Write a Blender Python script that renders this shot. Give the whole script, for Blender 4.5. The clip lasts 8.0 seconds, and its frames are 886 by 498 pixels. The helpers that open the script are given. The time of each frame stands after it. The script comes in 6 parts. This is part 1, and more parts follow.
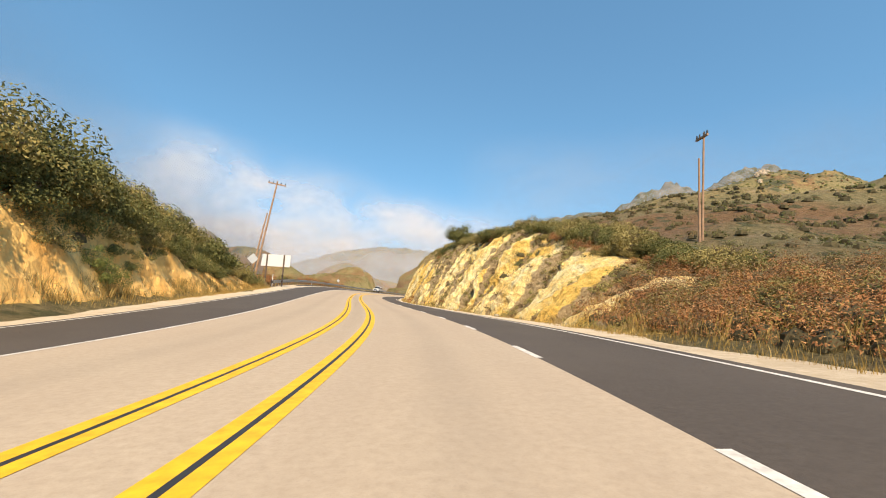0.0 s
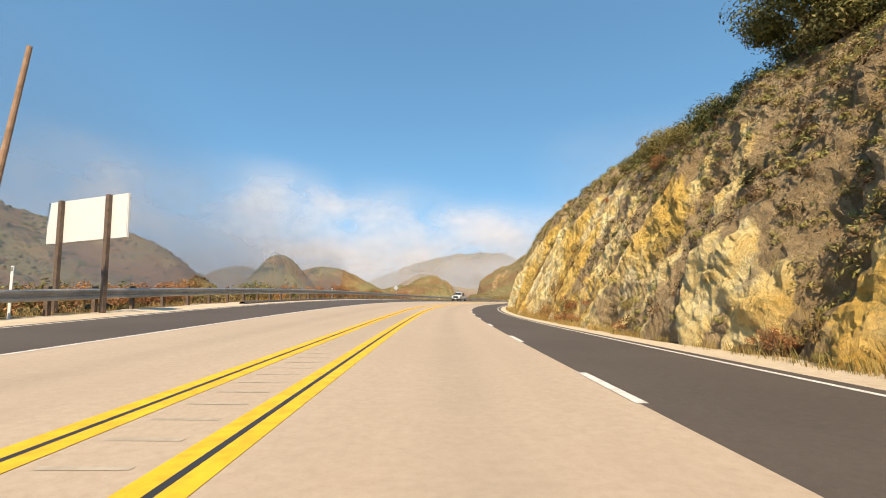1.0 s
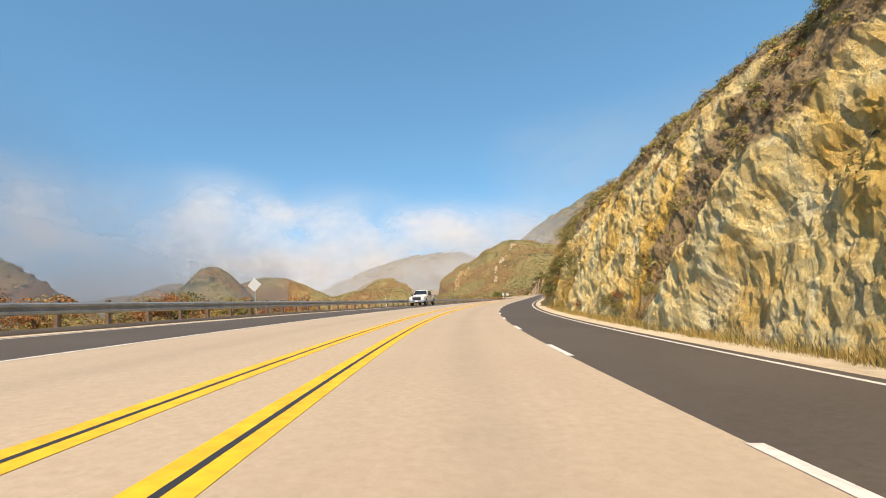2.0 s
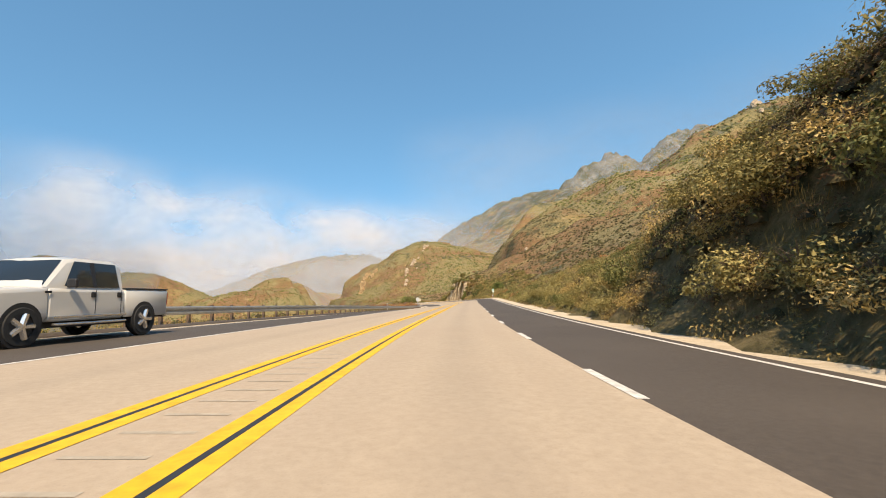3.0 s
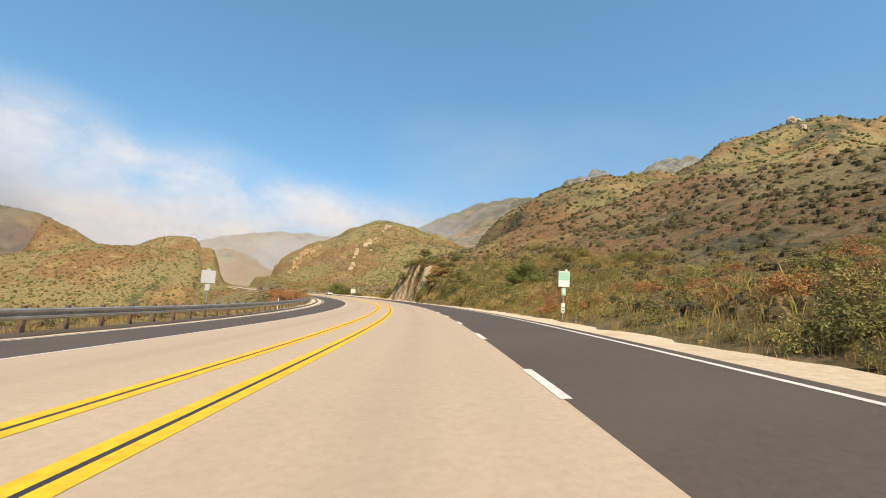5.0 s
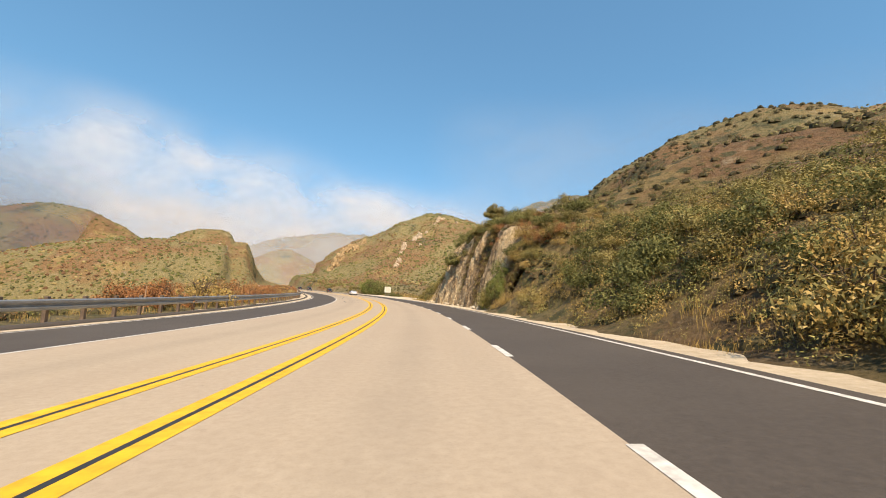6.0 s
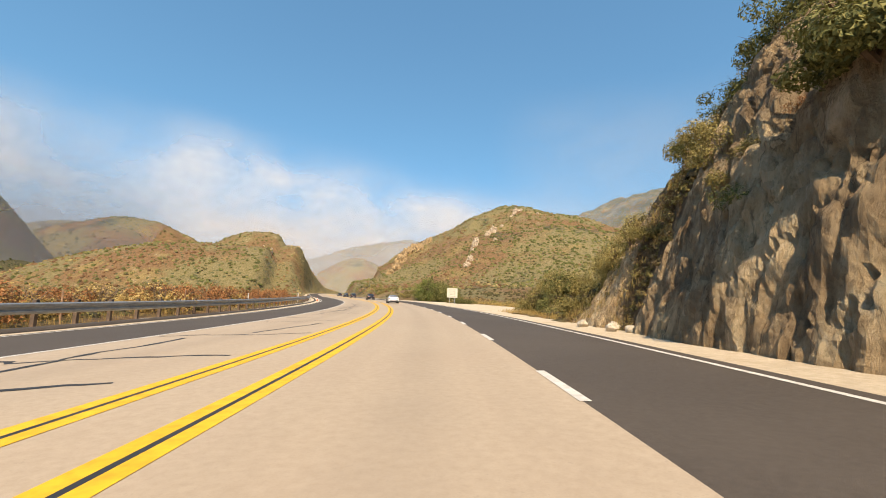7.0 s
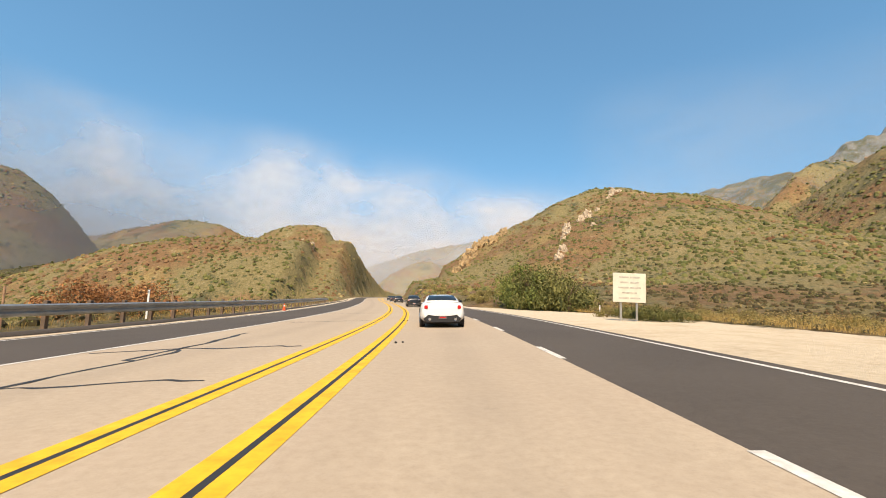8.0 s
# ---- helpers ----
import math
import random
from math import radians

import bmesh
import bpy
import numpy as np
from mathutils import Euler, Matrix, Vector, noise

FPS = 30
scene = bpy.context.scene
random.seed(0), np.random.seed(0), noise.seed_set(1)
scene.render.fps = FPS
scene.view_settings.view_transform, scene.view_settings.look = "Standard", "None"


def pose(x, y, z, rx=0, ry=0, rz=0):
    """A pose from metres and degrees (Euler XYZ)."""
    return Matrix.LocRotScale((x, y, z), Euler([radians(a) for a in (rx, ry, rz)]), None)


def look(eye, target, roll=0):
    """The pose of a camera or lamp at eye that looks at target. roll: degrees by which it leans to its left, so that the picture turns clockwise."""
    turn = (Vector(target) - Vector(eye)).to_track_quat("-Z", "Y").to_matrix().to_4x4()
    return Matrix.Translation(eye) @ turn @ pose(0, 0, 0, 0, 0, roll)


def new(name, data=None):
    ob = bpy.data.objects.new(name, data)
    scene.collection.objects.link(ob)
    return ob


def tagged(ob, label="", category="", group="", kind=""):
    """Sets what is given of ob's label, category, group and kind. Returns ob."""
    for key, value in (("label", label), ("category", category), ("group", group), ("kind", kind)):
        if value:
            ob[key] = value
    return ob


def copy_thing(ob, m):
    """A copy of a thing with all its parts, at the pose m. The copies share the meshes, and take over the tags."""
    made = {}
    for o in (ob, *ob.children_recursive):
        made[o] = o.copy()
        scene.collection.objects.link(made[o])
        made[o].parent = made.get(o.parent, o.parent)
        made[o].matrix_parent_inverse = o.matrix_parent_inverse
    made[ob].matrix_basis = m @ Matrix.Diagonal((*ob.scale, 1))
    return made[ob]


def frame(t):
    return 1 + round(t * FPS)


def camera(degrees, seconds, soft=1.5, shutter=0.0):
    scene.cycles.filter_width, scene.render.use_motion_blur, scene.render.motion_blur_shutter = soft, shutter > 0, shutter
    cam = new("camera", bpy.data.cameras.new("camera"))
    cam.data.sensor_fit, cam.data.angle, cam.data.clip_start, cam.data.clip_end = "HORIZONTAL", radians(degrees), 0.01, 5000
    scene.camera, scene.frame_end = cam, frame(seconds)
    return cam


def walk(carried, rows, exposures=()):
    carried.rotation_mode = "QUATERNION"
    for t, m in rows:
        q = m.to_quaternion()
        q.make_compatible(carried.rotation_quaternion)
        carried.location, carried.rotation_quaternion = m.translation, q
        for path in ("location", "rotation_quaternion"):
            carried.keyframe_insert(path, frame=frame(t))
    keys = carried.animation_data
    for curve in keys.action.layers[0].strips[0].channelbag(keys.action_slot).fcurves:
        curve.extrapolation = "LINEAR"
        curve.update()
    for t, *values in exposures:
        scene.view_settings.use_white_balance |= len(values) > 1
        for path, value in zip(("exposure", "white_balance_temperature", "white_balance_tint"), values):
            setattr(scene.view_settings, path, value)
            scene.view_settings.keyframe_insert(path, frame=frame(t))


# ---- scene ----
# The camera, seated behind the windscreen of a car that follows the road.
cam = camera(88.9, 8.0, soft=1.0)
# seconds, x, y, z, pitch up, lean to the right, heading to the left of north
ROWS = [
    (0, 0.000, 0.000, 0.000, 6.19, -3.70, -13.78),
    (0.2, 1.477, 7.657, -0.009, 6.36, -2.63, -9.37),
    (0.4, 2.410, 15.400, 0.003, 6.51, -1.57, -5.84),
    (0.6, 2.972, 23.179, 0.033, 6.62, -0.55, -4.00),
    (0.8, 3.404, 30.967, 0.074, 6.68, 0.48, -3.79),
    (1, 3.863, 38.753, 0.123, 6.74, 1.63, -4.24),
    (1.2, 4.380, 46.536, 0.181, 6.80, 2.96, -4.58),
    (1.4, 4.946, 54.315, 0.246, 6.85, 4.24, -5.05),
    (1.6, 5.610, 62.086, 0.315, 6.84, 5.22, -6.10),
    (1.8, 6.465, 69.839, 0.377, 6.76, 5.79, -7.80),
    (2, 7.573, 77.559, 0.427, 6.67, 6.03, -9.80),
    (2.2, 8.953, 85.235, 0.464, 6.58, 6.04, -11.84),
    (2.4, 10.610, 92.857, 0.489, 6.49, 5.86, -13.96),
    (2.6, 12.561, 100.408, 0.503, 6.41, 5.54, -16.30),
    (2.8, 14.831, 107.870, 0.506, 6.33, 5.11, -18.80),
    (3, 17.421, 115.227, 0.499, 6.27, 4.65, -21.19),
    (3.2, 20.295, 122.478, 0.487, 6.25, 4.17, -23.22),
    (3.4, 23.389, 129.638, 0.475, 6.27, 3.64, -24.65),
    (3.6, 26.611, 136.741, 0.467, 6.32, 2.98, -25.25),
    (3.8, 29.861, 143.832, 0.468, 6.38, 2.17, -25.18),
    (4, 33.087, 150.933, 0.476, 6.43, 1.25, -24.95),
    (4.2, 36.300, 158.041, 0.489, 6.44, 0.27, -25.00),
    (4.4, 39.532, 165.139, 0.499, 6.40, -0.72, -25.22),
    (4.6, 42.792, 172.225, 0.501, 6.32, -1.67, -25.42),
    (4.8, 46.065, 179.306, 0.489, 6.20, -2.52, -25.38),
    (5, 49.307, 186.400, 0.462, 6.10, -3.22, -24.89),
    (5.2, 52.451, 193.538, 0.423, 6.03, -3.71, -23.82),
    (5.4, 55.435, 200.744, 0.376, 5.98, -3.99, -22.38),
    (5.6, 58.229, 208.026, 0.324, 5.96, -4.07, -20.85),
    (5.8, 60.829, 215.379, 0.270, 5.95, -3.98, -19.35),
    (6, 63.236, 222.798, 0.217, 5.98, -3.78, -17.83),
    (6.2, 65.441, 230.280, 0.170, 6.05, -3.53, -16.23),
    (6.4, 67.428, 237.822, 0.136, 6.14, -3.27, -14.51),
    (6.6, 69.177, 245.423, 0.112, 6.21, -3.01, -12.64),
    (6.8, 70.670, 253.079, 0.095, 6.24, -2.78, -10.67),
    (7, 71.901, 260.780, 0.082, 6.26, -2.63, -8.74),
    (7.2, 72.880, 268.518, 0.072, 6.29, -2.55, -6.95),
    (7.4, 73.623, 276.283, 0.066, 6.32, -2.51, -5.24),
    (7.6, 74.134, 284.066, 0.064, 6.34, -2.47, -3.51),
    (7.8, 74.406, 291.860, 0.065, 6.35, -2.40, -1.73),
    (8, 74.435, 299.660, 0.066, 6.36, -2.32, 0.07),
]


def cam_pose(x, y, z, pitch, lean, yaw):
    p, a = radians(pitch), radians(yaw)
    ahead = Vector((-math.sin(a) * math.cos(p), math.cos(a) * math.cos(p), math.sin(p)))
    return look((x, y, z), Vector((x, y, z)) + ahead, -lean)


walk(cam, [(r[0], cam_pose(*r[1:])) for r in ROWS], exposures=[(0.0, 0.65, 6500, 10), (8.0, 0.65, 6500, 10)])

# ---- world and sun ----
SUN_AZ, SUN_EL = radians(185), radians(49)  # clockwise from north (+y), above the horizon
world = bpy.data.worlds.new("world")
scene.world = world
world.use_nodes = True
wt = world.node_tree
sky = wt.nodes.new("ShaderNodeTexSky")
sky.sky_type = "NISHITA"
sky.sun_disc = False
sky.sun_elevation, sky.sun_rotation = SUN_EL, SUN_AZ
sky.altitude, sky.air_density, sky.dust_density, sky.ozone_density = 600, 1.15, 0.3, 0.8
# the sky is sampled higher up, which evens out its brightness towards the horizon
way, raised = wt.nodes.new("ShaderNodeTexCoord"), wt.nodes.new("ShaderNodeMapping")
raised.inputs["Location"].default_value, raised.inputs["Scale"].default_value = (0, 0, 0.22), (1, 1, 0.85)
wt.links.new(way.outputs["Generated"], raised.inputs["Vector"])
wt.links.new(raised.outputs[0], sky.inputs["Vector"])
bg = wt.nodes["Background"]
bg.inputs["Strength"].default_value = 0.15
air = wt.nodes.new("ShaderNodeMix")
air.data_type, air.blend_type = "RGBA", "MULTIPLY"
air.inputs[0].default_value, air.inputs[7].default_value = 1.0, (0.705, 0.975, 0.955, 1)
wt.links.new(sky.outputs[0], air.inputs[6])
wt.links.new(air.outputs[2], bg.inputs["Color"])
sun = new("sun", bpy.data.lights.new("sun", "SUN"))
sun.data.energy, sun.data.angle, sun.data.color = 5.2, radians(0.53), (1.0, 0.80, 0.56)
sun_way = Vector((math.sin(SUN_AZ) * math.cos(SUN_EL), math.cos(SUN_AZ) * math.cos(SUN_EL), math.sin(SUN_EL)))
sun.matrix_world = look(sun_way * 100, (0, 0, 0))

# ---- materials ----


BASE_TONE = 0.77  # scale on every base colour, balancing the strong sun and exposure


def material(name, build, rough=0.9, metal=0.0, spec=0.3, base_tone=BASE_TONE):
    """build(nodes, link) returns the colour socket and a height socket or None with its bump distance."""
    m = bpy.data.materials.new(name)
    m.use_nodes = True
    t = m.node_tree
    b = t.nodes["Principled BSDF"]
    b.inputs["Roughness"].default_value, b.inputs["Metallic"].default_value = rough, metal
    b.inputs["Specular IOR Level"].default_value = spec
    colour, height, depth = build(t)
    t.links.new(mix(t, 1.0, colour, (base_tone, base_tone, base_tone), "MULTIPLY"), b.inputs["Base Color"])
    if height is not None:
        n = t.nodes.new("ShaderNodeBump")
        n.inputs["Distance"].default_value, n.inputs["Strength"].default_value = depth, 1.0
        t.links.new(height, n.inputs["Height"])
        t.links.new(n.outputs[0], b.inputs["Normal"])
    return m


def coords(t, stretch=(1, 1, 1)):
    c = t.nodes.new("ShaderNodeTexCoord")
    m = t.nodes.new("ShaderNodeMapping")
    m.inputs["Scale"].default_value = stretch
    t.links.new(c.outputs["Object"], m.inputs["Vector"])
    return m.outputs[0]


def warped(t, where, scale, amount):
    """Coordinates pulled about by noise, so that cells lose their regular outline."""
    n = t.nodes.new("ShaderNodeTexNoise")
    n.inputs["Scale"].default_value, n.inputs["Detail"].default_value = scale, 5
    t.links.new(where, n.inputs["Vector"])
    k = t.nodes.new("ShaderNodeVectorMath")
    k.operation = "MULTIPLY_ADD"
    t.links.new(n.outputs["Color"], k.inputs[0])
    k.inputs[1].default_value = (amount, amount, amount)
    t.links.new(where, k.inputs[2])
    return k.outputs[0]


def noise_tex(t, where, scale, detail=6, rough=0.6, distort=0.0):
    n = t.nodes.new("ShaderNodeTexNoise")
    n.inputs["Scale"].default_value, n.inputs["Detail"].default_value = scale, detail
    n.inputs["Roughness"].default_value, n.inputs["Distortion"].default_value = rough, distort
    t.links.new(where, n.inputs["Vector"])
    return n.outputs["Fac"]


def voronoi_tex(t, where, scale, feature="F1", out="Distance", rnd=1.0):
    n = t.nodes.new("ShaderNodeTexVoronoi")
    n.feature = feature
    n.inputs["Scale"].default_value = scale
    n.inputs["Randomness"].default_value = rnd
    t.links.new(where, n.inputs["Vector"])
    return n.outputs[out]


def ramp(t, fac, *stops):
    n = t.nodes.new("ShaderNodeValToRGB")
    e = n.color_ramp.elements
    while len(e) < len(stops):
        e.new(0.5)
    for el, (p, c) in zip(e, stops):
        el.position = p
        el.color = (*c, 1) if isinstance(c, tuple) else (c, c, c, 1)
    t.links.new(fac, n.inputs[0])
    return n.outputs[0]


def mix(t, fac, a, b, mode="MIX"):
    n = t.nodes.new("ShaderNodeMix")
    n.data_type, n.blend_type = "RGBA", mode
    for k, v in ((0, fac), (6, a), (7, b)):
        if isinstance(v, (int, float)):
            n.inputs[k].default_value = v if k == 0 else (v, v, v, 1)
        elif isinstance(v, tuple):
            n.inputs[k].default_value = (*v, 1)
        else:
            t.links.new(v, n.inputs[k])
    return n.outputs[2]


def maths(t, op, a, b=0.0):
    n = t.nodes.new("ShaderNodeMath")
    n.operation = op
    for k, v in ((0, a), (1, b)):
        if isinstance(v, (int, float)):
            n.inputs[k].default_value = v
        else:
            t.links.new(v, n.inputs[k])
    return n.outputs[0]


def island_random(t):
    return t.nodes.new("ShaderNodeNewGeometry").outputs["Random Per Island"]


def object_random(t):
    return t.nodes.new("ShaderNodeObjectInfo").outputs["Random"]


def plain(name, colour, rough=0.6, metal=0.0, spec=0.4, grain=0.15, scale=8.0, bump=0.0):
    def build(t):
        w = coords(t)
        n = noise_tex(t, w, scale)
        lo, hi = tuple(c * (1 - grain) for c in colour), tuple(min(1, c * (1 + grain)) for c in colour)
        return ramp(t, n, (0.3, lo), (0.7, hi)), (noise_tex(t, w, scale * 6) if bump else None), bump
    return material(name, build, rough, metal, spec)


def build_soil(t):
    """Dry soil under low scrub in olive, rust and gold; bare grey rock high on the mountain."""
    w = coords(t)
    big, mid, fine = noise_tex(t, w, 0.03, 5), noise_tex(t, w, 0.35, 9, 0.75, 0.4), noise_tex(t, w, 2.2, 9, 0.8)
    dirt = ramp(t, fine, (0.3, (0.24, 0.17, 0.095)), (0.5, (0.40, 0.30, 0.18)), (0.7, (0.56, 0.46, 0.31)))
    scrub = ramp(t, fine, (0.34, (0.115, 0.098, 0.036)), (0.46, (0.215, 0.175, 0.070)), (0.56, (0.30, 0.235, 0.105)), (0.68, (0.44, 0.345, 0.175)))
    rust = ramp(t, fine, (0.34, (0.115, 0.060, 0.026)), (0.62, (0.33, 0.175, 0.080)))
    gold = ramp(t, fine, (0.34, (0.20, 0.150, 0.050)), (0.62, (0.46, 0.35, 0.135)))
    c = mix(t, ramp(t, big, (0.47, 0.0), (0.55, 0.85)), scrub, rust)
    c = mix(t, ramp(t, noise_tex(t, w, 0.06, 5), (0.55, 0.0), (0.63, 0.65)), c, gold)
    c = mix(t, ramp(t, mid, (0.57, 0.0), (0.67, 0.7)), c, dirt)
    # low bushes: dark round tufts of uneven size
    tuft = voronoi_tex(t, w, 0.55)
    near_tuft = voronoi_tex(t, w, 1.5)
    dark = ramp(t, fine, (0.35, (0.045, 0.055, 0.020)), (0.65, (0.12, 0.13, 0.048)))
    c = mix(t, ramp(t, maths(t, "ADD", tuft, maths(t, "MULTIPLY", fine, 0.6)), (0.52, 0.8), (0.60, 0.0)), c, dark)
    c = mix(t, ramp(t, maths(t, "ADD", near_tuft, maths(t, "MULTIPLY", mid, 0.6)), (0.46, 0.55), (0.58, 0.0)), c, dark)
    c = mix(t, ramp(t, noise_tex(t, w, 0.5, 6, 0.7), (0.67, 0.0), (0.72, 0.8)), c, (0.62, 0.52, 0.38))
    # rock of the mountain's upper slopes
    at = t.nodes.new("ShaderNodeSeparateXYZ")
    t.links.new(w, at.inputs[0])
    crag = maths(t, "ADD", noise_tex(t, coords(t, (1, 1, 0.5)), 0.02, 10, 0.72, 0.6), maths(t, "MULTIPLY", maths(t, "MINIMUM", at.outputs["Z"], 420.0), 0.0005))
    rock = ramp(t, noise_tex(t, w, 0.06, 8, 0.75), (0.35, (0.10, 0.098, 0.09)), (0.6, (0.30, 0.275, 0.24)))
    wood = maths(t, "ADD", noise_tex(t, w, 0.035, 9, 0.75), maths(t, "MULTIPLY", maths(t, "MINIMUM", at.outputs["Z"], 300.0), 0.0006))
    c = mix(t, ramp(t, wood, (0.58, 0.0), (0.64, 0.85)), c, ramp(t, mid, (0.4, (0.035, 0.045, 0.022)), (0.6, (0.09, 0.10, 0.05))))
    c = mix(t, ramp(t, crag, (0.66, 0.0), (0.72, 0.8)), c, rock)
    return c, maths(t, "ADD", fine, maths(t, "MULTIPLY", mid, 1.5)), 0.4


def attribute(t, name):
    n = t.nodes.new("ShaderNodeAttribute")
    n.attribute_name = name
    return n.outputs["Fac"]


def build_cut_rock(t):
    """Crumbling cream and yellow rock, ochre in bands, with brown topsoil washed into its gullies."""
    w = coords(t, (1, 1, 0.8))
    big, mid, fine = noise_tex(t, w, 0.20, 5, 0.6, 0.6), noise_tex(t, w, 1.1, 9, 0.72, 0.5), noise_tex(t, w, 7.0, 8, 0.78)
    pale = ramp(t, mid, (0.30, (0.86, 0.56, 0.17)), (0.42, (0.97, 0.70, 0.26)), (0.52, (0.98, 0.79, 0.37)), (0.62, (0.98, 0.87, 0.53)))
    ochre = ramp(t, mid, (0.32, (0.74, 0.42, 0.07)), (0.6, (0.97, 0.66, 0.16)))
    grey = ramp(t, mid, (0.32, (0.50, 0.38, 0.23)), (0.6, (0.82, 0.70, 0.49)))
    brown = ramp(t, fine, (0.3, (0.25, 0.17, 0.090)), (0.7, (0.54, 0.40, 0.225)))
    c = mix(t, ramp(t, big, (0.50, 0.0), (0.58, 0.95)), pale, ochre)
    c = mix(t, ramp(t, noise_tex(t, w, 0.33, 5, 0.6), (0.58, 0.0), (0.68, 0.5)), c, grey)
    soil = maths(t, "ADD", attribute(t, "soil"), maths(t, "MULTIPLY", maths(t, "SUBTRACT", mid, 0.5), 1.6))
    c = mix(t, ramp(t, soil, (0.42, 0.0), (0.62, 0.92)), c, brown)
    # pits and loose grit
    c = mix(t, ramp(t, noise_tex(t, coords(t, (1.5, 1.5, 0.6)), 1.7, 8, 0.78, 0.9), (0.33, 0.7), (0.37, 0.0)), c, (0.26, 0.165, 0.08))
    c = mix(t, ramp(t, noise_tex(t, w, 4.0, 8, 0.85), (0.35, 0.75), (0.41, 0.0)), c, (0.30, 0.20, 0.10))
    c = mix(t, ramp(t, fine, (0.36, 0.5), (0.44, 0.0)), c, (0.42, 0.29, 0.14))
    # broken chips: each small facet a little lighter or darker, with dark gaps between some of them
    where = warped(t, coords(t, (1, 1, 0.75)), 2.5, 0.8)
    c = mix(t, 0.7, c, ramp(t, voronoi_tex(t, where, 6.0, "F1", "Color"), (0.2, 0.72), (0.7, 1.08)), "MULTIPLY")
    gap = maths(t, "MULTIPLY", ramp(t, voronoi_tex(t, where, 6.0, "DISTANCE_TO_EDGE"), (0.02, 0.45), (0.08, 0.0)), ramp(t, noise_tex(t, w, 1.3, 5, 0.7), (0.50, 0.0), (0.58, 1.0)))
    c = mix(t, gap, c, (0.34, 0.22, 0.11))
    return c, maths(t, "ADD", fine, maths(t, "MULTIPLY", mid, 1.2)), 0.25


def build_grey_rock(t):
    """Fractured buff granite with cream faces, brown varnish and dark upright joints."""
    w = coords(t, (1.2, 1.2, 0.6))
    big, mid, fine = noise_tex(t, w, 0.30, 5, 0.6, 0.5), noise_tex(t, w, 1.0, 9, 0.75, 0.6), noise_tex(t, w, 6.0, 9, 0.8)
    streak = noise_tex(t, coords(t, (2.2, 2.2, 0.16)), 1.2, 8, 0.7, 0.7)
    buff = ramp(t, mid, (0.30, (0.38, 0.27, 0.16)), (0.41, (0.66, 0.50, 0.32)), (0.52, (0.86, 0.71, 0.49)), (0.62, (0.98, 0.88, 0.67)))
    varnish = ramp(t, mid, (0.30, (0.22, 0.16, 0.10)), (0.46, (0.43, 0.33, 0.22)), (0.62, (0.66, 0.53, 0.37)))
    c = mix(t, ramp(t, big, (0.47, 0.0), (0.56, 0.9)), buff, varnish)
    c = mix(t, ramp(t, maths(t, "ADD", attribute(t, "soil"), maths(t, "MULTIPLY", maths(t, "SUBTRACT", mid, 0.5), 1.6)), (0.40, 0.0), (0.62, 0.92)), c, ramp(t, fine, (0.3, (0.10, 0.066, 0.034)), (0.7, (0.30, 0.21, 0.115))))
    c = mix(t, ramp(t, fine, (0.36, 0.5), (0.48, 0.0)), c, (0.20, 0.15, 0.10))
    c = mix(t, ramp(t, streak, (0.34, 0.8), (0.40, 0.0)), c, (0.17, 0.125, 0.085))
    where = warped(t, coords(t, (1.2, 1.2, 0.45)), 2.0, 1.0)
    c = mix(t, 0.7, c, ramp(t, voronoi_tex(t, where, 5.5, "F1", "Color"), (0.2, 0.68), (0.7, 1.08)), "MULTIPLY")
    gap = maths(t, "MULTIPLY", ramp(t, voronoi_tex(t, where, 5.5, "DISTANCE_TO_EDGE"), (0.02, 0.55), (0.08, 0.0)), ramp(t, noise_tex(t, w, 1.1, 5, 0.7), (0.50, 0.0), (0.58, 1.0)))
    c = mix(t, gap, c, (0.14, 0.10, 0.065))
    c = mix(t, 1.0, c, (1.0, 0.91, 0.78), "MULTIPLY")
    return c, maths(t, "ADD", fine, maths(t, "ADD", maths(t, "MULTIPLY", mid, 1.2), streak)), 0.35


def build_clay(t):
    w = coords(t, (1, 1, 0.7))
    mid, fine = noise_tex(t, w, 0.7, 8, 0.7, 0.4), noise_tex(t, w, 4.0, 8, 0.75)
    c = ramp(t, mid, (0.3, (0.84, 0.42, 0.10)), (0.52, (0.98, 0.59, 0.18)), (0.75, (0.98, 0.71, 0.30)))
    return mix(t, ramp(t, fine, (0.34, 0.5), (0.48, 0.0)), c, (0.40, 0.22, 0.09)), fine, 0.12


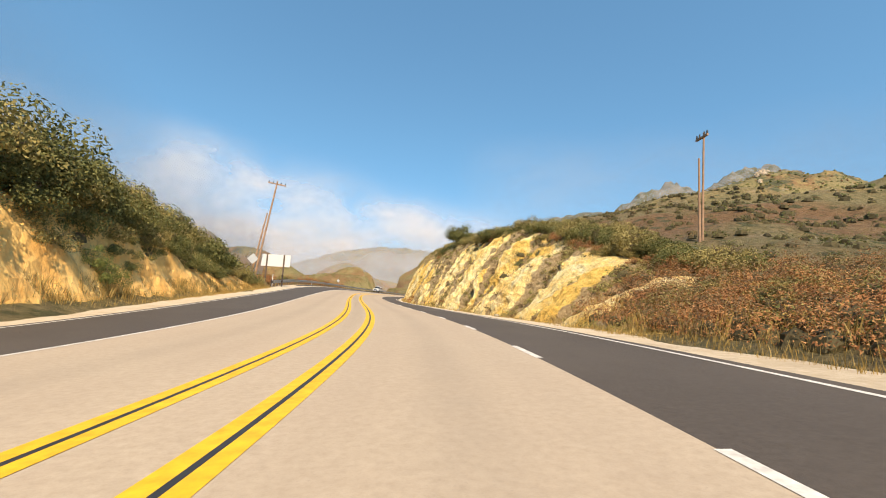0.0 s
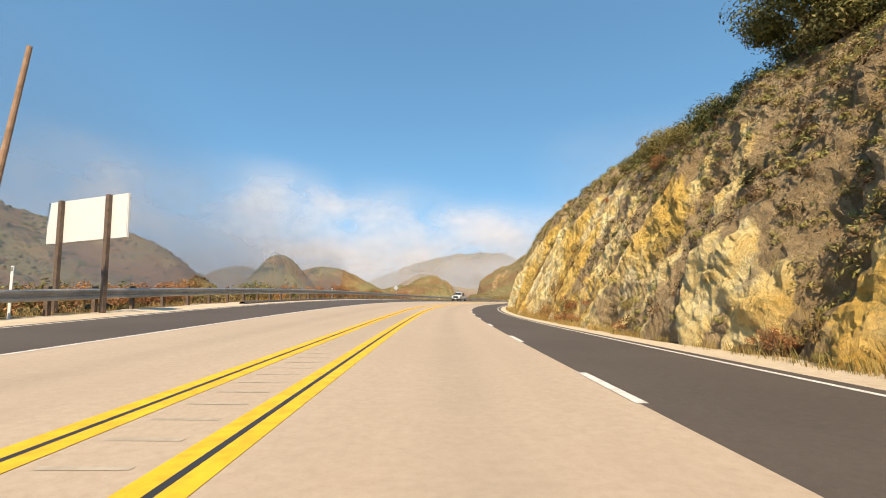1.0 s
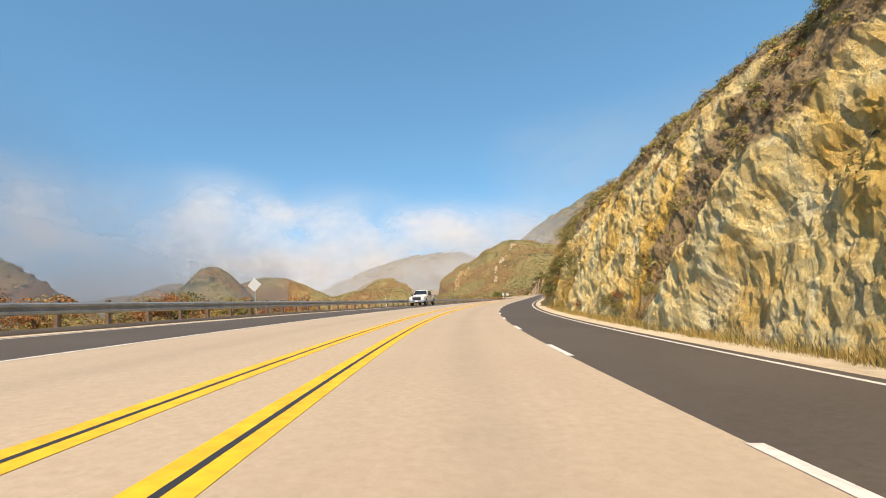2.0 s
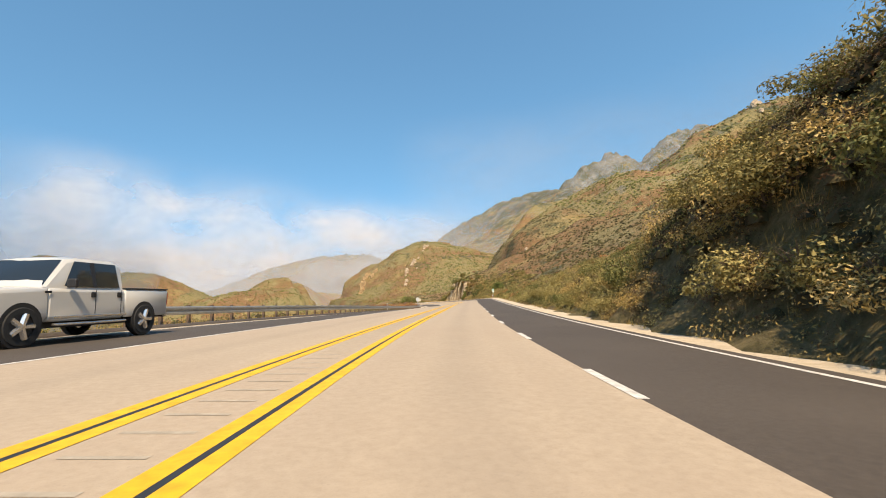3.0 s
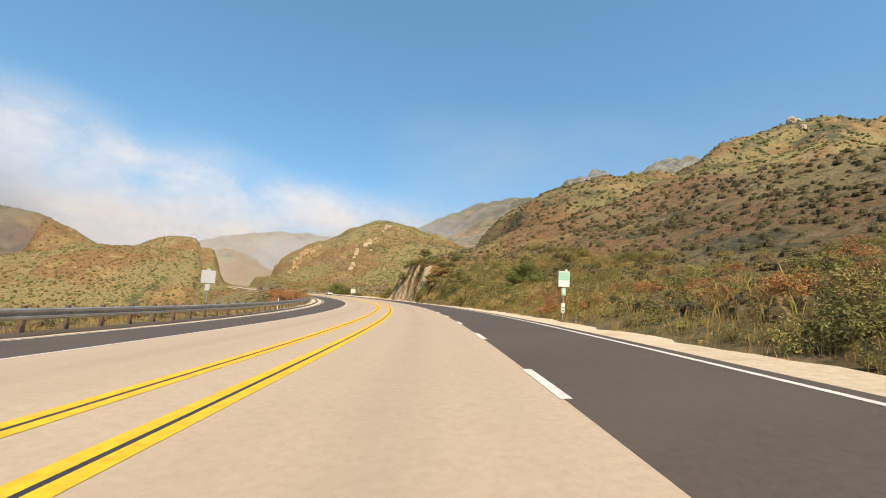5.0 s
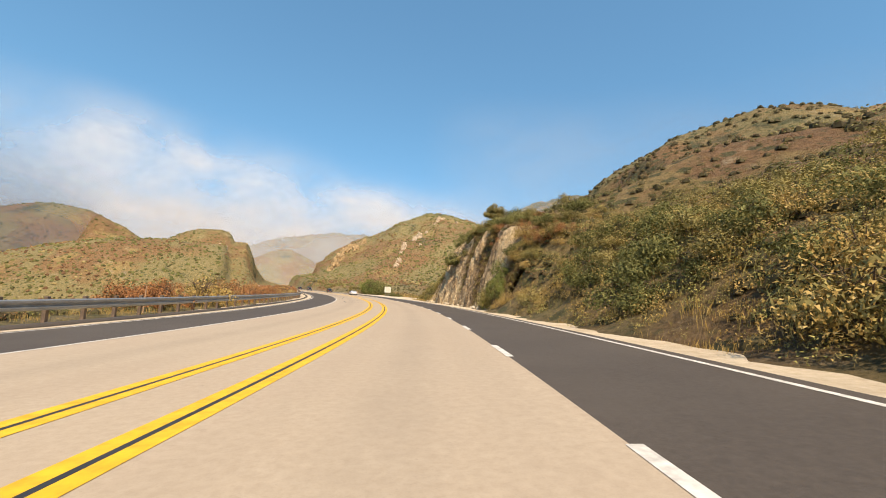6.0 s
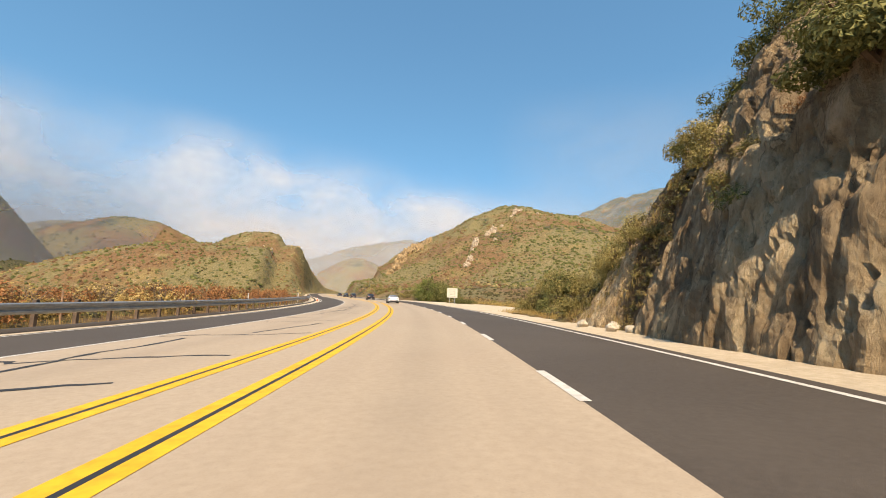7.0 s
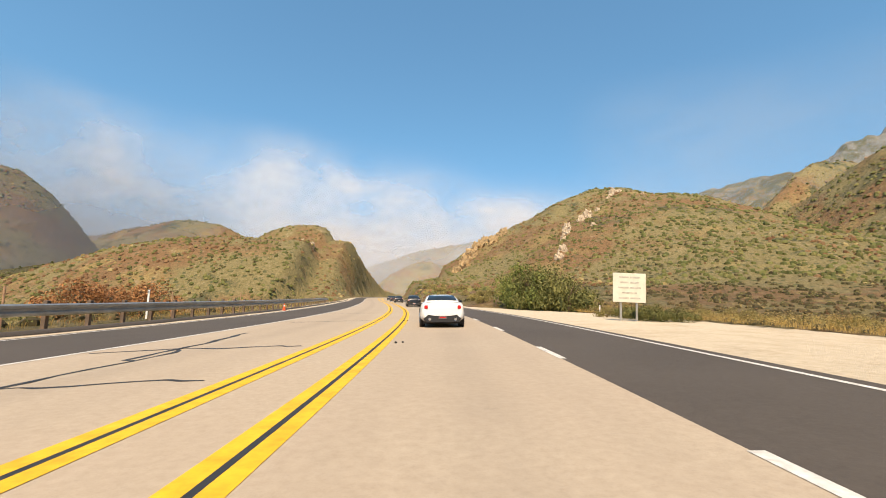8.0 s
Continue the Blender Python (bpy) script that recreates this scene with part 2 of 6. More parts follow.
def build_concrete(t):
    w = coords(t)
    lane = t.nodes.new("ShaderNodeAttribute")
    lane.attribute_name = "across"
    big, fine = noise_tex(t, w, 0.25, 5, 0.6), noise_tex(t, w, 14.0, 6, 0.8)
    c = ramp(t, fine, (0.3, (0.41, 0.325, 0.235)), (0.7, (0.56, 0.455, 0.335)))
    c = mix(t, ramp(t, big, (0.35, 0.0), (0.7, 0.35)), c, (0.43, 0.325, 0.235))
    # oil drips along the middle of each lane, broken by noise
    for mid in (-0.15, -4.15):
        off = maths(t, "ABSOLUTE", maths(t, "SUBTRACT", lane.outputs["Fac"], mid))
        strip = maths(t, "MULTIPLY", ramp(t, off, (0.10, 0.5), (0.55, 0.0)), noise_tex(t, w, 0.9, 5, 0.7))
        c = mix(t, strip, c, (0.27, 0.22, 0.17))
    c = mix(t, ramp(t, noise_tex(t, w, 3.0, 8, 0.8), (0.62, 0.0), (0.72, 0.5)), c, (0.28, 0.23, 0.18))
    # worn speckles
    c = mix(t, ramp(t, noise_tex(t, w, 28.0, 4, 0.7), (0.60, 0.0), (0.70, 0.35)), c, (0.25, 0.20, 0.155))
    # tyres keep two tracks of each lane a little darker
    for mid in (-0.95, 0.65, -3.3, -4.9):
        off = maths(t, "ABSOLUTE", maths(t, "SUBTRACT", lane.outputs["Fac"], mid))
        c = mix(t, maths(t, "MULTIPLY", ramp(t, off, (0.12, 0.28), (0.45, 0.0)), noise_tex(t, w, 0.4, 5, 0.7)), c, (0.33, 0.26, 0.195))
    return c, fine, 0.002


def build_asphalt(t):
    w = coords(t)
    big, fine = noise_tex(t, w, 0.4, 5, 0.6), noise_tex(t, w, 16.0, 6, 0.8)
    c = ramp(t, fine, (0.3, (0.066, 0.053, 0.043)), (0.7, (0.108, 0.088, 0.071)))
    return mix(t, ramp(t, big, (0.4, 0.0), (0.7, 0.4)), c, (0.135, 0.11, 0.088)), fine, 0.006


def build_verge(t):
    w = coords(t)
    mid, fine = noise_tex(t, w, 0.6, 6, 0.7), noise_tex(t, w, 7.0, 7, 0.8)
    c = ramp(t, fine, (0.28, (0.54, 0.425, 0.285)), (0.7, (0.82, 0.69, 0.51)))
    return mix(t, ramp(t, mid, (0.5, 0.0), (0.7, 0.5)), c, (0.40, 0.29, 0.17)), fine, 0.04


def leafy(name, dark, mid_c, light, rough=0.75):
    def build(t):
        f = maths(t, "ADD", maths(t, "MULTIPLY", island_random(t), 0.65), maths(t, "MULTIPLY", object_random(t), 0.35))
        return ramp(t, f, (0.1, dark), (0.5, mid_c), (0.9, light)), None, 0
    m = material(name, build, rough, 0, 0.25)
    # thin leaves let part of the light through
    t = m.node_tree
    b, out = t.nodes["Principled BSDF"], t.nodes["Material Output"]
    glow, both = t.nodes.new("ShaderNodeBsdfTranslucent"), t.nodes.new("ShaderNodeMixShader")
    t.links.new(b.inputs["Base Color"].links[0].from_socket, glow.inputs["Color"])
    both.inputs[0].default_value = 0.25
    t.links.new(b.outputs[0], both.inputs[1])
    t.links.new(glow.outputs[0], both.inputs[2])
    t.links.new(both.outputs[0], out.inputs["Surface"])
    return m


SOIL = material("scrubby_soil", build_soil)
CUT_ROCK = material("yellow_cut_rock", build_cut_rock, base_tone=0.96)
GREY_ROCK = material("grey_rock", build_grey_rock)
CLAY = material("orange_clay", build_clay, base_tone=0.9)
CONCRETE = material("pale_concrete", build_concrete, 0.85)
ASPHALT = material("dark_asphalt", build_asphalt, 0.8)
VERGE = material("sandy_verge", build_verge)
LEAF_GREEN = leafy("green_leaf", (0.075, 0.082, 0.022), (0.19, 0.185, 0.055), (0.36, 0.33, 0.11))
LEAF_OLIVE = leafy("olive_leaf", (0.15, 0.125, 0.038), (0.34, 0.275, 0.088), (0.56, 0.45, 0.165))
LEAF_BRIGHT = leafy("bright_leaf", (0.090, 0.110, 0.025), (0.19, 0.215, 0.05), (0.34, 0.34, 0.095))
LEAF_SAGE = leafy("sage_leaf", (0.19, 0.175, 0.05), (0.39, 0.35, 0.10), (0.60, 0.52, 0.17))
LEAF_RUST = leafy("rust_twig", (0.22, 0.088, 0.032), (0.45, 0.20, 0.075), (0.62, 0.33, 0.13))
LEAF_GOLD = leafy("dry_gold_grass", (0.30, 0.195, 0.05), (0.52, 0.355, 0.105), (0.70, 0.51, 0.21))
TWIG_BRUSH = leafy("dead_brush", (0.11, 0.066, 0.03), (0.22, 0.14, 0.065), (0.38, 0.26, 0.125))
SCRUB_GREEN = leafy("green_scrub", (0.075, 0.085, 0.024), (0.155, 0.160, 0.046), (0.25, 0.24, 0.078))
SCRUB_OLIVE = leafy("olive_scrub", (0.14, 0.130, 0.040), (0.25, 0.225, 0.072), (0.38, 0.325, 0.115))
SCRUB_RUST = leafy("rusty_scrub", (0.12, 0.060, 0.028), (0.22, 0.115, 0.052), (0.34, 0.20, 0.095))
SCRUB_DRY = leafy("dry_scrub", (0.22, 0.155, 0.055), (0.36, 0.26, 0.095), (0.50, 0.38, 0.165))
# dark brown that stands in for the shade inside the bushes
SHADE_CORE = leafy("dark_shade_core", (0.065, 0.052, 0.024), (0.11, 0.088, 0.038), (0.16, 0.125, 0.055))
TWIG = plain("grey_twig", (0.17, 0.115, 0.07), 0.9, grain=0.4)
WOOD = plain("weathered_pole_wood", (0.40, 0.245, 0.145), 0.9, grain=0.3, scale=3, bump=0.01)
YELLOW = plain("yellow_road_paint", (0.82, 0.47, 0.012), 0.7, grain=0.2, scale=7)
WHITE_PAINT = plain("white_road_paint", (0.70, 0.66, 0.60), 0.7, grain=0.28, scale=9)
TAR = plain("black_crack_tar", (0.03, 0.028, 0.026), 0.6, grain=0.3)
STEEL = plain("galvanised_steel", (0.46, 0.45, 0.43), 0.45, 0.7, grain=0.2, scale=2.5)
POST_WOOD = plain("dark_rail_post", (0.15, 0.105, 0.075), 0.9, grain=0.3, scale=6)
SIGN_WHITE = plain("white_sign_face", (0.80, 0.78, 0.74), 0.5, grain=0.03)
SIGN_BACK = plain("bare_sign_back", (0.62, 0.62, 0.61), 0.45, 0.3, grain=0.06)
FADED = plain("faded_lettering", (0.46, 0.42, 0.36), 0.6, grain=0.3)
BLACK = plain("black_paint", (0.03, 0.03, 0.03), 0.6, grain=0.1)
FADED_FACE = plain("weathered_sign_face", (0.64, 0.61, 0.50), 0.6, grain=0.12, scale=2.5)
GREEN_SIGN = plain("pale_green_sign", (0.36, 0.62, 0.46), 0.5, grain=0.05)
STONE = plain("pale_stone", (0.60, 0.52, 0.40), 0.9, grain=0.3, scale=5, bump=0.03)
WALL_STONE = plain("grey_masonry", (0.30, 0.255, 0.20), 0.9, grain=0.3, scale=4, bump=0.03)
ORANGE = plain("orange_plastic", (0.80, 0.10, 0.02), 0.5, grain=0.05)


# ---- mesh helpers ----


def mesh_arrays(name, verts, faces, mat, smooth=False):
    """A mesh from an (n, 3) array of points and an (m, k) array of corners."""
    verts, faces = np.asarray(verts, np.float32), np.asarray(faces, np.int32)
    me = bpy.data.meshes.new(name)
    m, k = faces.shape
    me.vertices.add(len(verts))
    me.vertices.foreach_set("co", verts.ravel())
    me.loops.add(m * k)
    me.loops.foreach_set("vertex_index", faces.ravel())
    me.polygons.add(m)
    me.polygons.foreach_set("loop_start", np.arange(0, m * k, k, dtype=np.int32))
    me.polygons.foreach_set("loop_total", np.full(m, k, np.int32))
    me.polygons.foreach_set("use_smooth", np.full(m, smooth))
    me.update(calc_edges=True)
    for q in (mat if isinstance(mat, (list, tuple)) else [mat]):
        me.materials.append(q)
    return me


def with_shade_cores(me, mat, count):
    """Gives the first count faces of a mesh a second material: dark cores painted as the shade inside the bushes."""
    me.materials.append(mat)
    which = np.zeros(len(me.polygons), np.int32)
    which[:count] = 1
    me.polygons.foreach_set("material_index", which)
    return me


def part_mesh(name, me, parent=None, label="", m=None):
    ob = new(name, me)
    if parent is not None:
        ob.parent = parent
    if m is not None:
        ob.matrix_basis = m
    return tagged(ob, label)


def part(name, bm, mat, parent=None, label="", smooth=False, m=None):
    me = bpy.data.meshes.new(name)
    bmesh.ops.recalc_face_normals(bm, faces=bm.faces)
    bm.to_mesh(me)
    bm.free()
    for q in (mat if isinstance(mat, (list, tuple)) else [mat]):
        me.materials.append(q)
    if smooth:
        for f in me.polygons:
            f.use_smooth = True
    return part_mesh(name, me, parent, label, m)


def thing(name, label, category, m=None, group="", kind=""):
    ob = new(name)
    ob.empty_display_size = 0.2
    if m is not None:
        ob.matrix_basis = m
    return tagged(ob, label, category, group, kind)


def box(sx, sy, sz, at=(0, 0, 0), bevel=0.0, bm=None, rot=None):
    """A bevelled box centred at a point."""
    bm = bm or bmesh.new()
    m = Matrix.Translation(at) @ (rot or Matrix()) @ Matrix.Diagonal((sx, sy, sz, 1))
    made = bmesh.ops.create_cube(bm, size=1, matrix=m)["verts"]
    if bevel:
        edges = list({e for v in made for e in v.link_edges})
        bmesh.ops.bevel(bm, geom=edges, offset=bevel, segments=2, affect="EDGES", profile=0.5)
    return bm


def tube(bm, a, b, r0, r1, n=8):
    a, b = Vector(a), Vector(b)
    q = (b - a).to_track_quat("Z", "Y").to_matrix().to_4x4()
    m = Matrix.Translation((a + b) / 2) @ q
    bmesh.ops.create_cone(bm, cap_ends=True, segments=n, radius1=r0, radius2=r1, depth=(b - a).length, matrix=m)
    return bm


# ---- the line of the road ----
# One unit of this place is a little more than a yard; stations run along the car's lane.
EYE = 0.795
KNOT = 19.5
FIRST = -78.0
HEADING = [-20, -20, -19, -17, -13.16, -4.04, -3.61, -4.86, -9.18, -14.47, -20.57, -24.44, -24.33, -24.71, -24.27, -20.98,
           -17.21, -12.97, -8.12, -3.76, 0.69, 4.2, 6.8, 8.2, 8.8, 8.8, 8.2, 7, 5, 2, -2, -8, -10, -16, -20, -22, -22, -22, -22, -22, -22]
LEAN = [0, 0, -1, -3, -3.7, -1.06, 1.63, 4.78, 6.03, 5.72, 4.65, 3.33, 1.25, -1.2, -3.22, -4.05, -3.78, -3.13, -2.63, -2.49, -2.32,
        -2.3, -2.2, -2, -2, -2, -1, 0, 0, 0, 0, 0, 0, 0, 0, 0, 0, 0, 0, 0, 0]
LEVEL = [0, 0, 0, 0, 0, 0.02, 0.12, 0.28, 0.43, 0.5, 0.5, 0.47, 0.48, 0.5, 0.46, 0.35, 0.22, 0.12, 0.08, 0.06, 0.07,
         0.1, 0.1, 0.1, 0.1, 0.1, 0.2, 0.3, 0.4, 0.5, 0.6, 0.7, 0.8, 1, 1, 1, 1, 1, 1, 1, 1]


def spline(values, s):
    v = np.asarray(values, float)
    n = len(v)
    a = np.eye(n)
    b = np.zeros(n)
    for i in range(1, n - 1):
        a[i, i - 1:i + 2] = 1, 4, 1
        b[i] = 6 * (v[i - 1] - 2 * v[i] + v[i + 1]) / KNOT ** 2
    m = np.linalg.solve(a, b)
    s = np.asarray(s, float) - FIRST
    j = np.clip((s / KNOT).astype(int), 0, n - 2)
    d = s - j * KNOT
    e = KNOT - d
    return m[j] * e ** 3 / (6 * KNOT) + m[j + 1] * d ** 3 / (6 * KNOT) + (v[j] / KNOT - m[j] * KNOT / 6) * e + (v[j + 1] / KNOT - m[j + 1] * KNOT / 6) * d


STEP = 0.5
LINE_S = np.arange(FIRST, FIRST + 780 + STEP / 2, STEP)
LINE_H = np.radians(spline(HEADING, LINE_S))
LINE_X = np.concatenate([[0], np.cumsum(-np.sin(LINE_H[:-1]) * STEP)])
LINE_Y = np.concatenate([[0], np.cumsum(np.cos(LINE_H[:-1]) * STEP)])
_zero = int(round(-FIRST / STEP))
LINE_X, LINE_Y = LINE_X - LINE_X[_zero], LINE_Y - LINE_Y[_zero]
# the lane's middle wanders a little from the alignment of its curves
_shift = np.interp(LINE_S, [-78, 5, 25, 44, 64, 122, 142, 170, 240, 280, 298, 318, 334, 350, 420, 700], [0.4, 0.42, 0.32, 0.15, 0.2, 0.2, 0.0, -0.2, -0.16, -0.12, 0.15, 0.42, 0.8, 0.7, 0.4, 0.4])
_shift = np.convolve(np.pad(_shift, 20, mode="edge"), np.ones(41) / 41, "valid")
LINE_X, LINE_Y = LINE_X + np.cos(LINE_H) * _shift, LINE_Y + np.sin(LINE_H) * _shift
LINE_LEAN = np.sin(np.radians(spline(LEAN, LINE_S)))
LINE_Z = spline(LEVEL, LINE_S) - EYE


def on_line(values, s):
    return np.interp(s, LINE_S, values)


def road_xyz(s, u, up=0.0):
    """Points at station s, u to the right of the lane's middle, up above the road."""
    s, u = np.asarray(s, float), np.asarray(u, float)
    h = on_line(LINE_H, s)
    x = on_line(LINE_X, s) + np.cos(h) * u
    y = on_line(LINE_Y, s) + np.sin(h) * u
    z = on_line(LINE_Z, s) - np.clip(u, -10.6, 5.0) * on_line(LINE_LEAN, s) + up
    return np.stack(np.broadcast_arrays(x, y, z), -1)


def road_su(x, y):
    """Station and offset of points of the plan."""
    x, y = np.asarray(x, float).ravel(), np.asarray(y, float).ravel()
    cs, cx, cy = LINE_S[::4], LINE_X[::4], LINE_Y[::4]
    s = np.empty(len(x))
    for i in range(0, len(x), 20000):
        k = slice(i, i + 20000)
        s[k] = cs[np.argmin((x[k, None] - cx) ** 2 + (y[k, None] - cy) ** 2, 1)]
    for _ in range(2):
        h = on_line(LINE_H, s)
        s = s + (x - on_line(LINE_X, s)) * -np.sin(h) + (y - on_line(LINE_Y, s)) * np.cos(h)
        s = np.clip(s, LINE_S[0], LINE_S[-1])
    h = on_line(LINE_H, s)
    u = (x - on_line(LINE_X, s)) * np.cos(h) + (y - on_line(LINE_Y, s)) * np.sin(h)
    return s, u


def road_pose(s, u, up=0.0, turn=0.0):
    p = road_xyz(s, u, up)
    return pose(*p, 0, 0, math.degrees(float(on_line(LINE_H, s))) + turn)


# ---- lie of the land ----


def table(s, *pairs):
    return np.interp(s, [p[0] for p in pairs], [p[1] for p in pairs])


def smooth01(a):
    a = np.clip(a, 0, 1)
    return a * a * (3 - 2 * a)


def profile(a):
    """Steep foot, rounded top."""
    return np.sin(np.clip(a, 0, 1) * math.pi / 2) ** 1.1


def value_noise(x, y, seed=0):
    """Smooth noise from 0 to 1 on the plan."""
    xi, yi = np.floor(x).astype(np.int64), np.floor(y).astype(np.int64)
    fx, fy = smooth01(x - xi), smooth01(y - yi)

    def r(a, b):
        v = (a * 374761393 + b * 668265263 + seed * 974711) & 0xFFFFFFFF
        v = ((v ^ (v >> 13)) * 1274126177) & 0xFFFFFFFF
        return ((v ^ (v >> 16)) & 0xFFFF) / 65535.0
    return (r(xi, yi) * (1 - fx) + r(xi + 1, yi) * fx) * (1 - fy) + (r(xi, yi + 1) * (1 - fx) + r(xi + 1, yi + 1) * fx) * fy


def fbm(x, y, octaves=5, seed=0, gain=0.5):
    total, amp, norm = 0.0, 1.0, 0.0
    for o in range(octaves):
        total = total + amp * value_noise(x * 2 ** o + 17.3 * o, y * 2 ** o - 9.1 * o, seed + o)
        norm += amp
        amp *= gain
    return total / norm - 0.5


def cut_height(s):
    return table(s, (-78, 1.0), (-10, 1.1), (8, 1.1), (12, 1.5), (16, 2.3), (20, 3.5), (24, 4.6), (30, 6.0), (45, 6.5), (56, 7.0), (63, 7.9), (71, 8.0), (82, 7.5), (92, 7.3), (104, 6.4), (118, 5.8), (130, 4.4), (136, 2.2),
                 (150, 1.8), (200, 1.3), (228, 1.5), (244, 3.4), (257, 4.8), (264, 6.0), (272, 6.8), (281, 6.5), (284.5, 5.2), (287.5, 3.2), (290.5, 0.1), (345, 0.1), (362, 1), (400, 2), (460, 6), (700, 8))


def cut_width(s):
    return table(s, (-78, 5), (8, 5), (16, 4.6), (22, 5.3), (32, 5.3), (46, 4.1), (62, 4.8), (92, 4.8), (106, 4.0), (116, 3.0), (132, 3.5), (138, 5), (228, 5), (256, 5), (263, 2.4), (282, 2.3), (288, 3), (700, 5))


def back_slope(s):
    return table(s, (-78, 0.10), (10, 0.10), (30, 0.16), (60, 0.3), (100, 0.35), (136, 0.48), (200, 0.26), (232, 0.42), (262, 0.44), (280, 0.3), (290, 0.0), (345, 0.0), (380, 0.08), (700, 0.2))


def left_bank(s):
    return table(s, (-78, 6), (0, 5.4), (14, 5.0), (26, 4.2), (36, 2.8), (43, 1.2), (48, 0.0), (424, 0.0), (438, 3), (452, 9), (464, 15), (476, 20), (492, 21), (515, 14), (545, 4), (580, 0), (700, 0))


def left_width(s):
    return table(s, (-78, 3.6), (100, 3.6), (430, 6.5), (700, 6.5))


def left_drop(s):
    return table(s, (-78, 0), (40, 0), (56, 15), (410, 15), (450, 26), (560, 26), (700, 15))


# middle x, y, height of the top, half lengths, turn in degrees, steepness of the flanks
HILLS = [
    (19, 451, 15, 97, 59, 0, 3.0),
    (28, 466, 25, 57, 31, 0, 2.0),
    (-114, 622, 50, 108, 50, 0, 1.8),
    (159, 516, 49, 98, 138, 0, 2.0),
    (111, 539, 35, 55, 40, -20, 2.2),
    (137, 277, 34, 51, 49, 20, 1.9),
    (492, 390, 163, 230, 158, 0, 1.8),
    (567, 241, 50, 169, 364, 0, 1.8),
    (183, 198, 49, 55, 69, 30, 1.8),
    (120, 80, 30, 67, 115, 0, 2.4),
    (240, 0, 25, 52, 39, 0, 2.2),
    (854, 1450, 306, 430, 801, 0, 2.0),
    (1152, 1342, 437, 370, 264, 0, 2.0),
    (1404, 1200, 500, 438, 220, 0, 2.0),
    (410, 671, 122, 137, 39, 20, 2.2),
    (-324, 942, 75, 106, 219, 0, 2.0),
    (-397, 933, 63, 63, 281, 0, 2.0),
    (-126, 498, 50, 45, 70, 15, 1.9),
    (-325, 367, 7, 140, 49, 0, 2.2),
    (-124, 225, 35, 60, 28, 0, 2.2),
    (-204, 229, 50, 122, 103, 0, 2.2),
    (298, 425, 91, 102, 185, 0, 2.0),
    (40, 1230, 70, 110, 110, 0, 2.2),
    (230, 1520, 150, 420, 220, 10, 2.2),
    (-350, 1700, 90, 400, 200, 0, 2.2),
]


def land(x, y):
    shape = np.shape(x)
    x, y = np.asarray(x, float).ravel(), np.asarray(y, float).ravel()
    s, u = road_su(x, y)
    z = on_line(LINE_Z, s) - np.clip(u, -10.6, 5.0) * on_line(LINE_LEAN, s)
    rough = fbm(x * 0.11, y * 0.11, 5, 3)
    # right of the road: the cut and the slope behind it
    r = np.maximum(u - 5.0, 0)
    w = cut_width(s)
    right = cut_height(s) * profile(r / w) + back_slope(s) * np.clip(r - w, 0, 42)
    right = right + rough * np.clip(r * 0.22, 0, 3.5) * np.clip(cut_height(s), 0.3, 3) / 3
    # left of the road: bank or drop to the valley
    l = np.maximum(-u - 10.8, 0)
    left = left_bank(s) * profile(l / left_width(s)) + np.where((left_bank(s) > 0.5) & (s < 100), 0.06 * np.clip(l - 3.6, 0, 40), 0) - left_drop(s) * smooth01((l - table(s, (400, 1.2), (450, 9.0), (700, 9.0))) / 34)
    left = left + rough * np.clip(l * 0.2, 0, 2.5)
    near = z + right + left
    # hills
    tall = np.full(len(x), -24.0)
    for hx, hy, top, ra, rb, turn, steep in HILLS:
        a = radians(turn)
        dx, dy = x - hx, y - hy
        p, q = (dx * math.cos(a) + dy * math.sin(a)) / ra, (-dx * math.sin(a) + dy * math.cos(a)) / rb
        d = np.hypot(p, q)
        one = -24 + (top + 24) * np.exp(-(d ** steep) * 0.9)
        tall = np.maximum(tall, one) + np.log1p(np.exp(-np.abs(tall - one) / 3)) * 0.8
    reach = np.clip((tall + 24) / 60, 0, 1)
    tall = tall + fbm(x * 0.022, y * 0.022, 6, 11, 0.55) * 9 * reach + (0.16 - np.abs(fbm(x * 0.011 + 3, y * 0.011, 5, 41, 0.55))) * (tall + 24) * 0.38 * reach + fbm(x * 0.2, y * 0.2, 3, 21) * 1.4 * reach
    free = smooth01((np.abs(u + 2.5) - 13) / table(s, (0, 26), (380, 26), (430, 9), (700, 9)))
    tall = tall * free - 40 * (1 - free)
    blend = np.where(near > tall, near + np.log1p(np.exp(-np.abs(near - tall) / 0.8)) * 0.8, tall + np.log1p(np.exp(-np.abs(near - tall) / 0.8)) * 0.8)
    keep = smooth01((np.abs(u + 2.8) - 7.8) / 4)
    out = near * (1 - keep) + blend * keep
    out = np.where((u > -10.7) & (u < 5.05), z - 0.10, out)
    return out.reshape(shape)


def stretch(lo, hi, step, far, grow, most):
    """Even steps from lo to hi, then wider ones; towards high values they stay finer, for the mountain."""
    low, high = [], []
    d, a = step, lo
    while a > -far:
        d *= grow
        a -= d
        low.append(a)
    d, b = step, hi
    while b < far:
        d = min(d * grow, most if b < 1700 else 90)
        b += d
        high.append(b)
    return np.array(low[::-1] + list(np.arange(lo, hi + step / 2, step)) + high)


def grid_faces(ni, nj):
    i, j = np.meshgrid(np.arange(ni - 1), np.arange(nj - 1), indexing="ij")
    a = (i * nj + j).ravel()
    return np.stack([a, a + nj, a + nj + 1, a + 1], 1)


gx, gy = stretch(-130, 260, 1.6, 2300, 1.06, 13), stretch(-40, 600, 1.6, 2600, 1.06, 13)
mx, my = np.meshgrid(gx, gy, indexing="ij")
gs, gu = road_su(mx, my)
